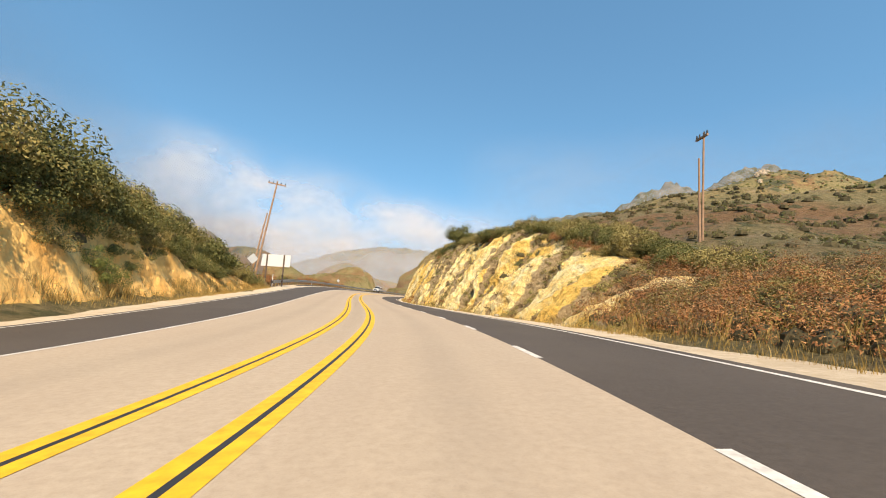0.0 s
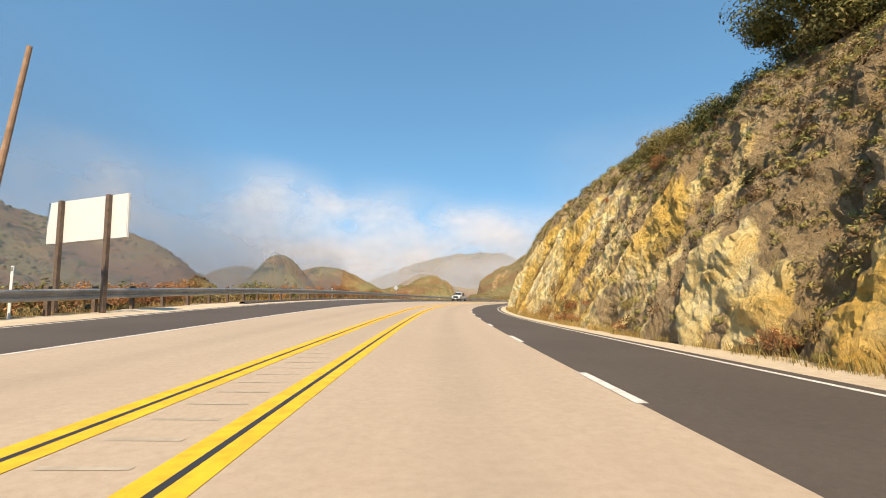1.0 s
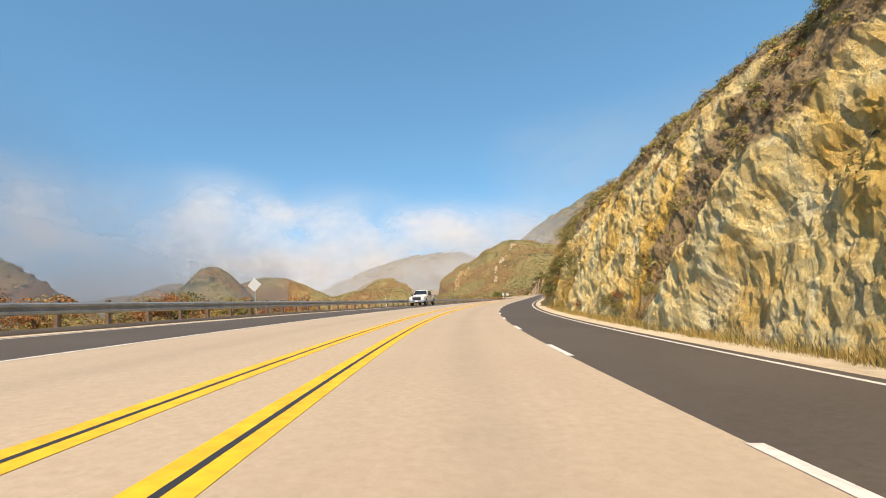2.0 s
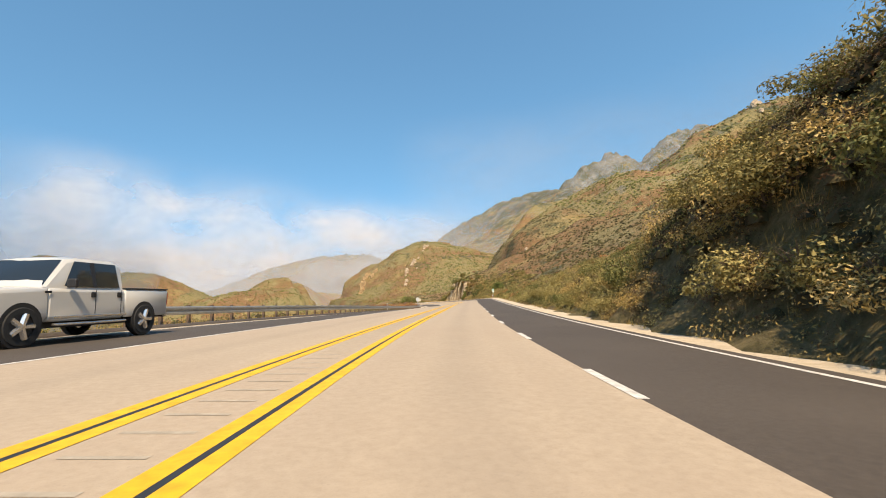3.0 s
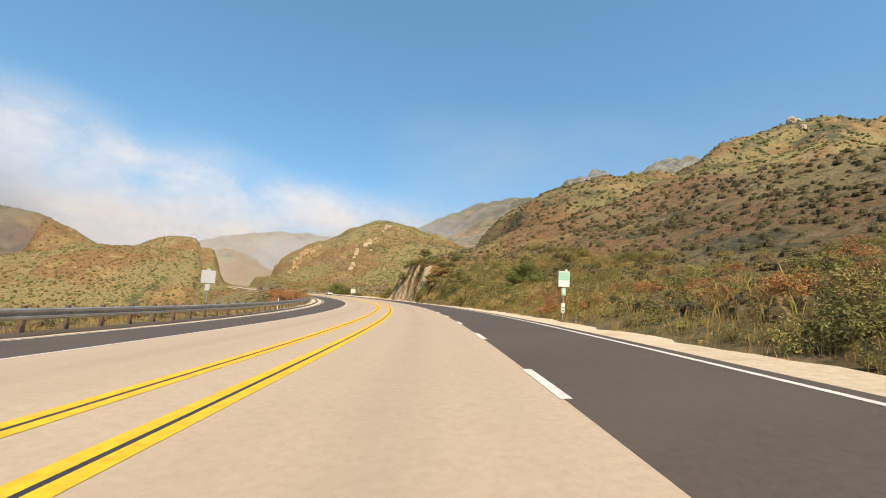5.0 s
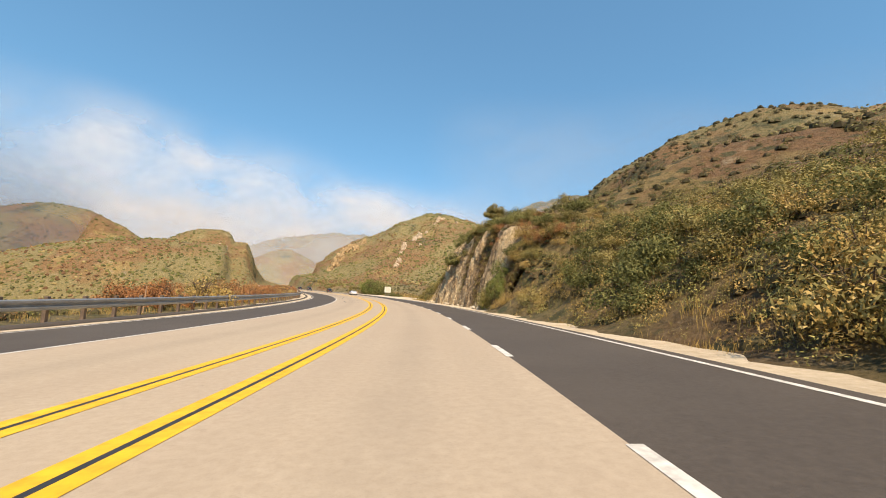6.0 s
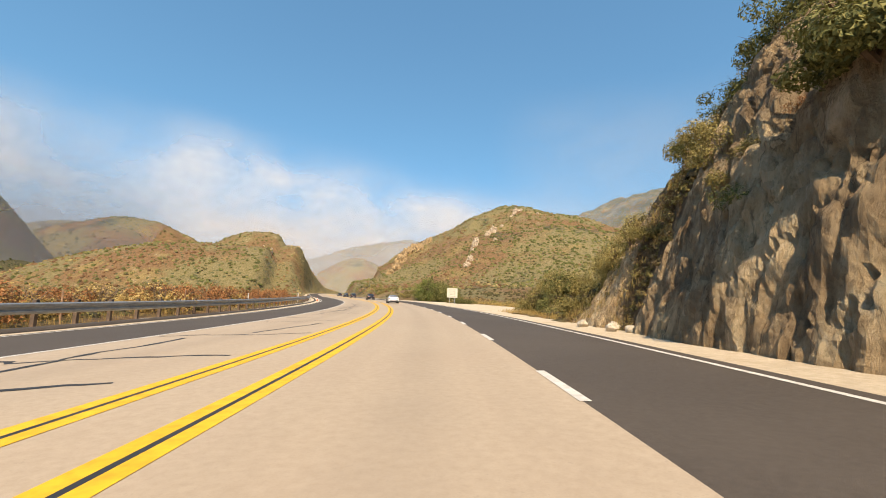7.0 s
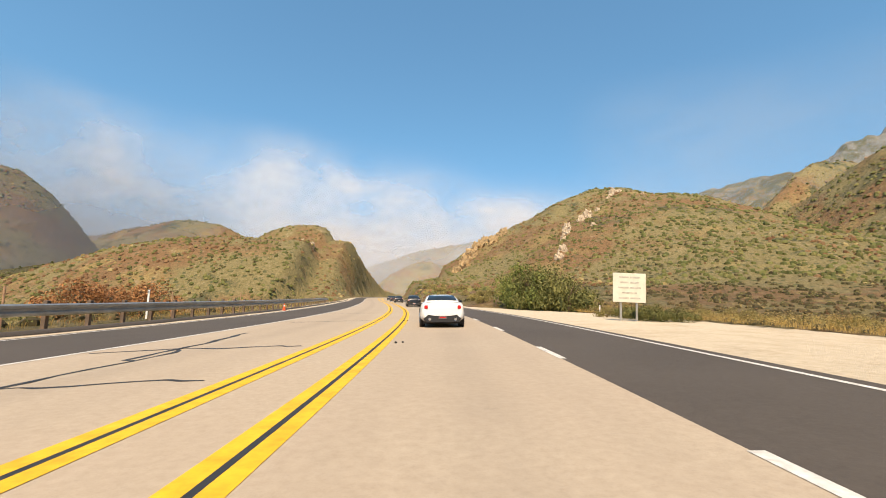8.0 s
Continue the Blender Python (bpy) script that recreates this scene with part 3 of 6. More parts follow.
gz = land(mx, my).ravel()
# under the rock cuts the soil lies lower than their faces
gw = cut_width(gs)
cut_here = smooth01((gs - 10) / 4) * smooth01((113 - gs) / 4) + smooth01((gs - 259) / 3) * smooth01((290 - gs) / 3)
gz -= (1.5 + 1.5 * smooth01((gs - 250) / 8)) * cut_here * smooth01((gu - 4.4) / 0.6) * smooth01((5.0 + gw * 0.98 - gu) / 0.8)
bank_here = smooth01((gs + 16) / 4) * smooth01((46 - gs) / 3)
gz -= 1.0 * bank_here * smooth01((-gu - 10.9) / 0.8) * smooth01((14.4 + gu) / 0.8)
gz -= 0.4 * smooth01((gs - 296) / 3) * smooth01((354 - gs) / 3) * smooth01((gu - 4.9) / 0.6) * smooth01((14.0 - gu) / 1.5)
ground = new("ground", mesh_arrays("ground", np.stack([mx.ravel(), my.ravel(), gz], 1), grid_faces(len(gx), len(gy)), SOIL, True))
tagged(ground, "dry brown hillsides and valley with scrub", "ground", kind="structure")

# ---- road ----
LEFT_EDGE, LEFT_WHITE, PAIR_LEFT, PAIR_RIGHT, DASH_LINE, RIGHT_WHITE, RIGHT_EDGE = -9.0, -5.8, -2.45, -1.5, 1.2, 3.48, 3.75


def ribbon(name, s0, s1, us, mat, up=0.0, step=1.0, parent=None, label=""):
    ss = np.arange(s0, s1 + step / 2, step)
    us = np.asarray(us, float)
    S, U = np.meshgrid(ss, us, indexing="ij")
    v = road_xyz(S.ravel(), U.ravel(), up)
    f = grid_faces(len(ss), len(us))
    me = mesh_arrays(name, v, f, mat, True)
    me.attributes.new("across", "FLOAT", "POINT").data.foreach_set("value", U.ravel().astype(np.float32))
    return part_mesh(name, me, parent, label)


road = thing("road", "four-lane mountain road of pale concrete and dark asphalt", "road", kind="structure")
ribbon("concrete_lanes", FIRST, 520, np.linspace(LEFT_WHITE, DASH_LINE, 29), CONCRETE, 0, parent=road)
ribbon("asphalt_lane", FIRST, 520, np.linspace(DASH_LINE, RIGHT_EDGE, 4), ASPHALT, 0, parent=road)
ribbon("asphalt_lane", FIRST, 520, np.linspace(LEFT_EDGE, LEFT_WHITE, 4), ASPHALT, 0, parent=road)


def stripe(name, s0, s1, u, width, mat, label="", up=0.004, step=0.75):
    return ribbon(name, s0, s1, (u - width / 2, u + width / 2), mat, up, step, road, label)


for u in (PAIR_LEFT, PAIR_RIGHT):
    stripe("yellow_line", FIRST, 480, u - 0.09, 0.13, YELLOW, "solid yellow paint line")
    stripe("black_line", FIRST, 480, u, 0.05, BLACK, "thin black gap line", up=0.0035)
    stripe("yellow_line", FIRST, 480, u + 0.09, 0.13, YELLOW, "solid yellow paint line")
stripe("edge_line", FIRST, 480, RIGHT_WHITE, 0.09, WHITE_PAINT, "solid white edge line")
stripe("edge_line", FIRST, 480, LEFT_WHITE + 0.02, 0.09, WHITE_PAINT, "worn white lane line")
stripe("edge_line", FIRST, 480, LEFT_EDGE + 0.22, 0.08, WHITE_PAINT, "solid white edge line")
for k in range(-4, 66):
    stripe("lane_dash", 1.0 + k * 5.2, 1.0 + k * 5.2 + 1.75, DASH_LINE + 0.02, 0.10, WHITE_PAINT, step=0.5)
# a step of soil carries the road's outer edges
ribbon("edge_drop", FIRST, 520, (RIGHT_EDGE, RIGHT_EDGE + 0.02), ASPHALT, -0.03, parent=road)


def verge_strip(name, s0, s1, u0, u1, label, step=0.6, n=7, lift=0.0):
    """Loose sandy ground with an uneven outer edge, from the road's edge outward."""
    ss = np.arange(s0, s1 + step / 2, step)
    S, K = np.meshgrid(ss, np.linspace(0, 1, n), indexing="ij")
    edge = fbm(S * 0.5, S * 0 + u0, 4, 5) * 0.5 * min(1.6, abs(u1 - u0))
    U = u0 + (u1 - u0 + edge * np.sign(u1 - u0)) * K
    bumps = fbm(S * 1.3, U * 1.3, 4, 8) * 0.09 * K
    v = road_xyz(S.ravel(), U.ravel())
    v[:, 2] += (-0.012 - 0.01 * K + bumps).ravel() + lift - (0.12 * (K > 0.99)).ravel()
    ob = new(name, mesh_arrays(name, v, grid_faces(len(ss), n), VERGE, True))
    return tagged(ob, label, "verge", kind="structure")


verge_strip("verge_south", FIRST, 131, RIGHT_EDGE, 5.4, "pale sandy verge beside the asphalt")
verge_strip("verge_east", 130.5, 258.5, RIGHT_EDGE, 4.9, "narrow sandy verge below the brush")
verge_strip("verge_cliff", 258, 299.5, RIGHT_EDGE, 5.3, "sandy verge strewn with stones below the cliff")
verge_strip("verge_north", 352, 520, RIGHT_EDGE, 5.5, "pale sandy verge beside the far road")
verge_strip("turnout", 299, 352, RIGHT_EDGE, 13.5, "wide bare sandy turnout beside the road", n=24, lift=0.0)
verge_strip("verge_west", FIRST, 520, LEFT_EDGE, -11.0, "pale sandy verge below the guard rail")


def rock_face(name, label, s0, s1, mat, du=0.2, rows=44, swell=0.55, seed=0, side=1, base=5.0, height=cut_height, width=cut_width,
              taper=3.0, upright=0.0, slab=12.0, top_soil=0.58, piece="rock_slab", dirt=None, pillars=None):
    """A crumbling cut beside the road: buttresses, slanting gullies, ledges and joints, in slabs end to end."""
    rock = thing(name, label, "rock face")
    ss = np.arange(s0, s1, du)
    verts, soils = [], []
    for s in ss:
        w, c = float(width(s)), float(height(s))
        fade = max(0.0, min(1.0, (s - s0) / taper, (s1 - s) / taper))
        upto = float(pillars(s)) if pillars else 0.0
        foot = float(on_line(LINE_Z, s)) - side * base * float(on_line(LINE_LEAN, s))
        for k in range(rows):
            v = k / (rows - 1)
            z = c * float(profile(v))
            flat = 0.45 - 0.22 * upright
            big = noise.fractal(Vector((s * 0.23 + z * 0.19 * (1 - upright), z * 0.05, seed)), 0.9, 2.1, 3)
            rib = 0.5 - abs(noise.noise(Vector((s * 0.42 + z * 0.28 * (1 - upright), z * flat * 0.3, seed + 3)))) * 1.6
            q = Vector((s * 0.62, z * flat, seed + 5))
            warp = Vector(noise.noise_vector(q * 2.3)) * 0.22
            near, where = noise.voronoi((q + warp) * 2.4)
            cell = where[0]
            crack = max(0.0, 1 - (near[1] - near[0]) / 0.09)
            chip = noise.voronoi((q + warp * 0.5) * 6.3)[1][0]
            ledge = noise.noise(cell * 9.7) + 0.55 * noise.noise(chip * 7.7)
            fine = noise.fractal(Vector((s * 1.5, z * (1.5 - 0.75 * upright), seed + 9)), 0.85, 2.0, 3)
            grit = noise.fractal(Vector((s * 3.4, z * (3.4 - 1.7 * upright), seed + 2)), 0.7, 2.1, 3)
            push = 0.25 + swell * (1.0 * big + 0.40 * rib + (0.045 + 0.125 * upright) * ledge + (0.09 + 0.04 * upright) * fine + (0.075 + 0.05 * upright) * grit - (0.03 + 0.12 * upright) * crack)
            # upright pillars of firm rock with washed-out earth between them
            wash = noise.noise(Vector((s * 0.62 - z * 0.06, z * 0.12, seed + 13))) + 0.45 * noise.noise(Vector((s * 1.5 + z * 0.2, z * 0.45, seed + 17)))
            push += upto * (0.8 * max(-0.5, min(0.2, wash * 1.6)) + 0.09 * ledge + 0.10 * fine)
            push *= fade * math.sin(math.pi * min(1.0, 0.12 + v * 0.88)) ** 0.35
            u = side * (base + w * v - push * 0.85)
            x, y = road_xyz(s, u)[:2]
            verts.append((x, y, foot + z + push * 0.3 + 0.10 * fine * fade - 0.10 - (0.5 if k == 0 else 0)))
            soils.append(min(1.0, (float(dirt(s)) if dirt else 0.0) + upto * min(0.95, max(0.0, -wash + 0.05) * 6.0) + max(0.0, (v + 0.5 * big - top_soil * float(table(s, (9, 1.4), (30, 1.4), (40, 1.15), (52, 0.8), (63, 1.0), (74, 1.15)))) / 0.15) + max(0.0, -0.04 - big) * (3.2 - 2.6 * upto) * (0.35 + v) + max(0.0, -rib + 0.02) * 0.9))
    verts, soils = np.array(verts).reshape(len(ss), rows, 3), np.array(soils, np.float32).reshape(len(ss), rows)
    each = max(2, int(slab / du))
    for i in range(0, len(ss) - 2, each):
        j = min(i + each + 1, len(ss))
        if len(ss) - j < 3:
            j = len(ss)
        me = mesh_arrays(piece, verts[i:j].reshape(-1, 3), grid_faces(j - i, rows), mat, False)
        me.attributes.new("soil", "FLOAT", "POINT").data.foreach_set("value", soils[i:j].ravel())
        part_mesh(piece, me, rock)
        if j == len(ss):
            break
    return verts, soils


cut_points, cut_soil = rock_face("rock_cut", "sunlit yellow and white weathered rock cut beside the road", 9, 112, CUT_ROCK, swell=0.85, rows=104, seed=1, du=0.10,
                                 dirt=lambda s: table(s, (42, 0.0), (45.5, 0.30), (53, 0.32), (57, 0.0)),
                                 pillars=lambda s: table(s, (9, 0.4), (14, 1.0), (44, 1.0), (57, 0.1), (112, 0.1)))
cliff_points, cliff_soil = rock_face("rock_cliff", "tall fractured grey granite cliff beside the road", 260, 290, GREY_ROCK, swell=0.75, rows=100, seed=7, du=0.085, base=5.0, upright=1.0, slab=4.0, top_soil=0.9,
                                     dirt=lambda s: table(s, (260, 0.7), (261.5, 0.4), (263, 0.0)))
rock_face("clay_bank", "orange clay bank below dense bushes", -14, 48, CLAY, swell=0.5, rows=30, seed=3, side=-1, base=10.9, height=left_bank, width=lambda s: 3.6, du=0.22, slab=9.0, piece="clay_slab")

rock_face("far_bank", "steep scrubby earth bank across the far bend", 440, 520, SOIL, swell=0.9, rows=30, seed=11, side=-1, base=10.9, height=left_bank, width=left_width, du=0.45, slab=15.0, top_soil=0.9,
          dirt=lambda s: 0.5)


# ---- guard rail ----
RAIL_U = -10.5


def guard_rail(s0, s1):
    rail = thing("guard_rail", "long galvanised steel guard rail on dark posts", "guard rail")
    prof = [(-0.03, 0.36), (0.04, 0.395), (0.04, 0.45), (-0.02, 0.495), (-0.02, 0.53), (0.04, 0.575), (0.04, 0.635), (-0.03, 0.67)]
    ss = np.arange(s0, s1, 1.0)
    v = []
    for s in ss:
        for side in (0, -0.012):
            for du, z in (prof if side == 0 else prof[::-1]):
                v.append(road_xyz(s, RAIL_U + du + side, z))
    k = 2 * len(prof)
    f = [(i * k + j, (i + 1) * k + j, (i + 1) * k + (j + 1) % k, i * k + (j + 1) % k) for i in range(len(ss) - 1) for j in range(k)]
    part_mesh("beam", mesh_arrays("beam", v, f, STEEL, False), rail, "ribbed steel beam")
    me = part("post", box(0.11, 0.13, 1.25, (0, 0, 0.12), 0.012), POST_WOOD, rail)
    block = part("spacer", box(0.12, 0.10, 0.24, (0, 0, 0.0), 0.01), POST_WOOD, rail)
    first = True
    for s in np.arange(s0 + 0.4, s1 - 1, 1.6):
        h = math.degrees(float(on_line(LINE_H, s)))
        p = road_xyz(s, RAIL_U - 0.22)
        q = road_xyz(s, RAIL_U - 0.10, 0.51)
        a, b = pose(*p, 0, 0, h), pose(*q, 0, 0, h)
        if first:
            me.matrix_basis, block.matrix_basis, first = a, b, False
        else:
            part_mesh("post", me.data, rail, m=a)
            part_mesh("spacer", block.data, rail, m=b)
    return rail


guard_rail(49, 380)
ribbon("asphalt_dike", 60, 420, (-9.55, -9.6, -9.7, -9.8, -9.85), ASPHALT, 0.0, parent=road, label="low asphalt kerb below the rail")
_dike = bpy.data.objects["asphalt_dike"].data
for _i, _v in enumerate(_dike.vertices):
    _v.co.z += (0.0, 0.07, 0.09, 0.07, -0.02)[_i % 5]


# ---- poles and signs ----


def utility_pole(s, u, height, lean, turn, arm=True, label="", top=None, slim=1.0):
    base = road_xyz(s, u)
    base[2] = land(base[0], base[1]) - 0.3
    height = height if top is None else top - base[2]
    pole = thing("utility_pole", label, "utility pole", pose(*base, *lean, turn))
    bm = bmesh.new()
    tube(bm, (0, 0, 0), (0, 0, height), 0.11 * slim, 0.07 * slim, 10)
    part("shaft", bm, WOOD, pole)
    if arm:
        part("crossarm", box(1.7 * slim, 0.09, 0.11, (0, 0.09, height - 0.25), 0.01), WOOD, pole)
        for x in (-0.75 * slim, -0.35 * slim, 0.35 * slim, 0.75 * slim):
            bm = bmesh.new()
            tube(bm, (x, 0.09, height - 0.2), (x, 0.09, height - 0.02), 0.05, 0.035, 8)
            part("insulator", bm, BLACK, pole, "dark ceramic insulator")
    return pole


def flat_sign(name, label, category, s, u, foot, low, wide, high, face, back, posts, turn=0.0, post_mat=POST_WOOD, thick=0.03, corner=0.03, post_r=0.05, proud=0.0, write=None):
    base = road_xyz(s, u)
    base[2] = land(base[0], base[1]) if foot is None else base[2] + foot
    sign = thing(name, label, category, pose(*base, 0, 0, math.degrees(float(on_line(LINE_H, s))) + turn))
    bm = box(wide, thick, high, (0, 0, low + high / 2), 0.006)
    part("panel", bm, face, sign)
    part("panel_back", box(wide * 0.985, 0.012, high * 0.985, (0, thick / 2 + 0.010, low + high / 2)), back, sign, "bare metal back of the panel")
    for x in posts:
        part("post", box(post_r * 2, post_r * 1.6, low + high + 0.5 + proud, (x, thick / 2 + 0.02 + post_r * 0.8, (low + high + proud - 0.5) / 2), 0.006), post_mat, sign)
    if write:
        write(sign, low, wide, high, thick)
    return sign


def text_bars(rows, bold=0.07):
    """Plain dark bars in place of lettering; rows give each line's share of the width."""
    def write(sign, low, wide, high, thick):
        n = len(rows)
        for i, share in enumerate(rows):
            z = low + high * (1 - (i + 0.8) / (n + 0.6))
            words = max(1, round(share * 3))
            gap = 0.05 * wide
            each = (share * wide - gap * (words - 1)) / words
            for k in range(words):
                x = -share * wide / 2 + each / 2 + k * (each + gap)
                part("text_bar", box(each, 0.006, high * bold, (x, -thick / 2 - 0.004, z)), FADED, sign)
    return write


# ---- plants ----
rng = np.random.default_rng(4)


def leaf_quads(centres, normals, size, rnd, slim=0.6):
    """Small pointed leaf faces, one for each centre."""
    n = len(centres)
    a = rnd.normal(size=(n, 3))
    nn = normals + rnd.normal(scale=0.42, size=(n, 3))
    nn /= np.linalg.norm(nn, axis=1, keepdims=True) + 1e-9
    a -= (a * nn).sum(1, keepdims=True) * nn
    a /= np.linalg.norm(a, axis=1, keepdims=True) + 1e-9
    b = np.cross(nn, a)
    sz = (size * rnd.uniform(0.6, 1.4, n))[:, None] if np.isscalar(size) else (size * rnd.uniform(0.6, 1.4, n))[:, None]
    v = np.stack([centres - a * sz * 0.8 + b * sz * slim, centres - a * sz * 0.8 - b * sz * slim, centres + a * sz * 1.3], 1).reshape(-1, 3)
    f = np.arange(3 * n).reshape(n, 3)
    return v, f


def crown_arrays(rnd, clumps, leaves, spread, clump_r, leaf, floor=0.0, slim=0.55):
    """Leaves gathered in clumps over an uneven mound; spread gives its half sizes."""
    cs, ns = [], []
    for _ in range(clumps):
        d = rnd.normal(size=3)
        d /= np.linalg.norm(d)
        d[2] = abs(d[2]) * 1.0 if rnd.random() < 0.75 else d[2]
        c = d * np.array(spread) * rnd.uniform(0.45, 1.0)
        c[2] = max(c[2] + spread[2] * floor, clump_r * 0.5)
        q = rnd.normal(size=(leaves, 3))
        q /= np.linalg.norm(q, axis=1, keepdims=True)
        r = clump_r * rnd.uniform(0.6, 1.25) * rnd.uniform(0.35, 1.0, (leaves, 1)) ** 0.5
        cs.append(c + q * r * np.array([1, 1, 0.8]))
        ns.append(q + np.array([0, 0, 0.5]))
    return leaf_quads(np.concatenate(cs), np.concatenate(ns), leaf, rnd, slim)


def stems_mesh(rnd, n, reach, height, r0, mat, lean=0.7):
    bm = bmesh.new()
    for _ in range(n):
        a = rnd.uniform(0, 2 * math.pi)
        k = rnd.uniform(0.3, 1.0) * lean
        p = Vector((0, 0, -0.15))
        q = Vector((math.cos(a) * reach * k * 0.5, math.sin(a) * reach * k * 0.5, height * rnd.uniform(0.35, 0.5)))
        e = Vector((math.cos(a + 0.4) * reach * k, math.sin(a + 0.4) * reach * k, height * rnd.uniform(0.7, 0.95)))
        tube(bm, p, q, r0, r0 * 0.65, 5)
        tube(bm, q, e, r0 * 0.65, r0 * 0.2, 5)
        for _ in range(2):
            w = q.lerp(e, rnd.uniform(0.1, 0.7))
            tube(bm, w, w + Vector((rnd.normal() * 0.3 * reach, rnd.normal() * 0.3 * reach, 0.3 * height * rnd.uniform(0.3, 1))), r0 * 0.4, r0 * 0.12, 4)
    me = bpy.data.meshes.new("stems")
    bm.to_mesh(me)
    bm.free()
    me.materials.append(mat)
    return me


def make_bush(seed, name, label, category, leaf_mat, clumps=16, leaves=92, spread=(1, 1, 0.85), clump_r=0.38, leaf=0.062, stems=5, group=""):
    leaves, leaf = int(leaves * 1.8), leaf * 0.6
    rnd = np.random.default_rng(seed)
    b = thing(name, label, category, group=group)
    v, f = crown_arrays(rnd, clumps, leaves, spread, clump_r, leaf)
    part_mesh("foliage", mesh_arrays("foliage", v, f, leaf_mat), b)
    part_mesh("stem", stems_mesh(rnd, stems, spread[0] * 0.8, spread[2] * 0.95, 0.022, TWIG), b, "bare grey branching stem")
    return b


def blades_arrays(rnd, n, radius, height, width, droop=0.35):
    a, r = rnd.uniform(0, 2 * math.pi, n), radius * np.sqrt(rnd.uniform(0, 1, n))
    base = np.stack([np.cos(a) * r, np.sin(a) * r, np.full(n, -0.03)], 1)
    b = rnd.uniform(0, 2 * math.pi, n)
    h = height * rnd.uniform(0.45, 1.15, n)
    tilt = droop * rnd.uniform(0.1, 1.0, n) * h
    tip = base + np.stack([np.cos(b) * tilt, np.sin(b) * tilt, h], 1)
    mid = base * 0.45 + tip * 0.55 + np.stack([-np.cos(b) * tilt * 0.15, -np.sin(b) * tilt * 0.15, 0.06 * h], 1)
    side = np.stack([-np.sin(b), np.cos(b), 0 * b], 1) * width
    v = np.stack([base - side, base + side, mid + side * 0.7, tip, mid - side * 0.7], 1).reshape(-1, 3)
    return v, np.arange(5 * n).reshape(n, 5)


def plant_row(protos, s0, s1, u0, u1, count, size, seed, tall=1.0, lift=0.0):
    """Copies of the given plants, scattered beside a stretch of the road."""
    rnd = np.random.default_rng(seed)
    ss, us = rnd.uniform(s0, s1, count), rnd.uniform(u0, u1, count)
    p = road_xyz(ss, us)
    z = land(p[:, 0], p[:, 1])
    for k in range(count):
        sc = rnd.uniform(*size)
        m = pose(p[k, 0], p[k, 1], z[k] - 0.06 + lift, 0, 0, rnd.uniform(0, 360)) @ Matrix.Diagonal((sc, sc, sc * tall * rnd.uniform(0.8, 1.2), 1))
        src = protos[int(rnd.integers(len(protos)))]
        if not src.get("placed"):
            src["placed"] = 1
            src.matrix_basis = m
        else:
            c = copy_thing(src, pose(0, 0, 0))
            c.matrix_basis = m


GREENS = [make_bush(10 + k, ("chaparral_bush", "scrub_oak_bush", "toyon_bush")[k], "dense dark green chaparral bush on dry ground", "bush", LEAF_GREEN, group="chaparral bushes", clumps=15 + 2 * k, spread=(1, 0.9, 0.8 + 0.12 * k)) for k in range(3)]
OLIVES = [make_bush(20 + k, ("olive_bush", "sage_bush", "buckwheat_bush")[k], "dry olive-brown chaparral bush on the slope", "bush", LEAF_OLIVE, group="chaparral bushes", clumps=15 + 2 * k, leaves=92, leaf=0.058, clump_r=0.38, spread=(1, 0.95, 0.75 + 0.1 * k), stems=8) for k in range(3)]
BRIGHTS = [make_bush(30 + k, "leafy_shrub", "bright green leafy shrub beside the road", "shrub", LEAF_BRIGHT, group="leafy shrubs", clumps=16, leaves=110, spread=(0.9, 0.9, 1.1), leaf=0.055) for k in range(2)]
RUSTS = [make_bush(40 + k, "rusty_shrub", "rust-red dried buckwheat shrub", "shrub", LEAF_RUST, group="rusty shrubs", clumps=14, leaves=80, spread=(1, 1, 0.7), clump_r=0.33, leaf=0.05, stems=9) for k in range(2)]
GOLDS = [make_bush(50 + k, "golden_shrub", "golden dry broom shrub with bare twigs", "shrub", LEAF_GOLD, group="golden shrubs", clumps=14, leaves=80, spread=(0.9, 0.9, 0.8), leaf=0.05, stems=12) for k in range(2)]

# bushes along the top of the yellow cut and of the grey cliff
plant_row(GREENS[:2] + OLIVES, 13, 36, 9.5, 10.8, 64, (0.7, 1.2), 101, lift=0.15)
plant_row(GREENS[:2] + OLIVES, 36, 50, 8.7, 10.2, 40, (0.7, 1.3), 139, lift=0.15)
plant_row(GREENS[:2] + OLIVES, 50, 62, 8.2, 10.4, 22, (0.6, 1.2), 137)
plant_row(OLIVES + GREENS[:1], 60, 106, 9.0, 11.2, 66, (0.5, 0.95), 102)
plant_row(OLIVES + RUSTS, 14, 40, 8.8, 9.8, 34, (0.35, 0.7), 103)
plant_row(OLIVES + RUSTS, 50, 108, 6.4, 8.8, 38, (0.3, 0.7), 138, lift=0.15)
plant_row(RUSTS + OLIVES, 30, 108, 4.85, 5.4, 40, (0.25, 0.5), 122, lift=0.3)
plant_row(OLIVES + GOLDS, 14, 52, 4.8, 5.3, 14, (0.2, 0.35), 123, lift=0.1)
plant_row(RUSTS + RUSTS + OLIVES[:1] + GOLDS[:1], -4, 15, 5.4, 13, 80, (0.45, 0.8), 104)
# the steep overgrown end of the cut
plant_row(OLIVES + GOLDS + GREENS[:1], 103, 134, 5.3, 9.8, 120, (0.75, 1.3), 105)
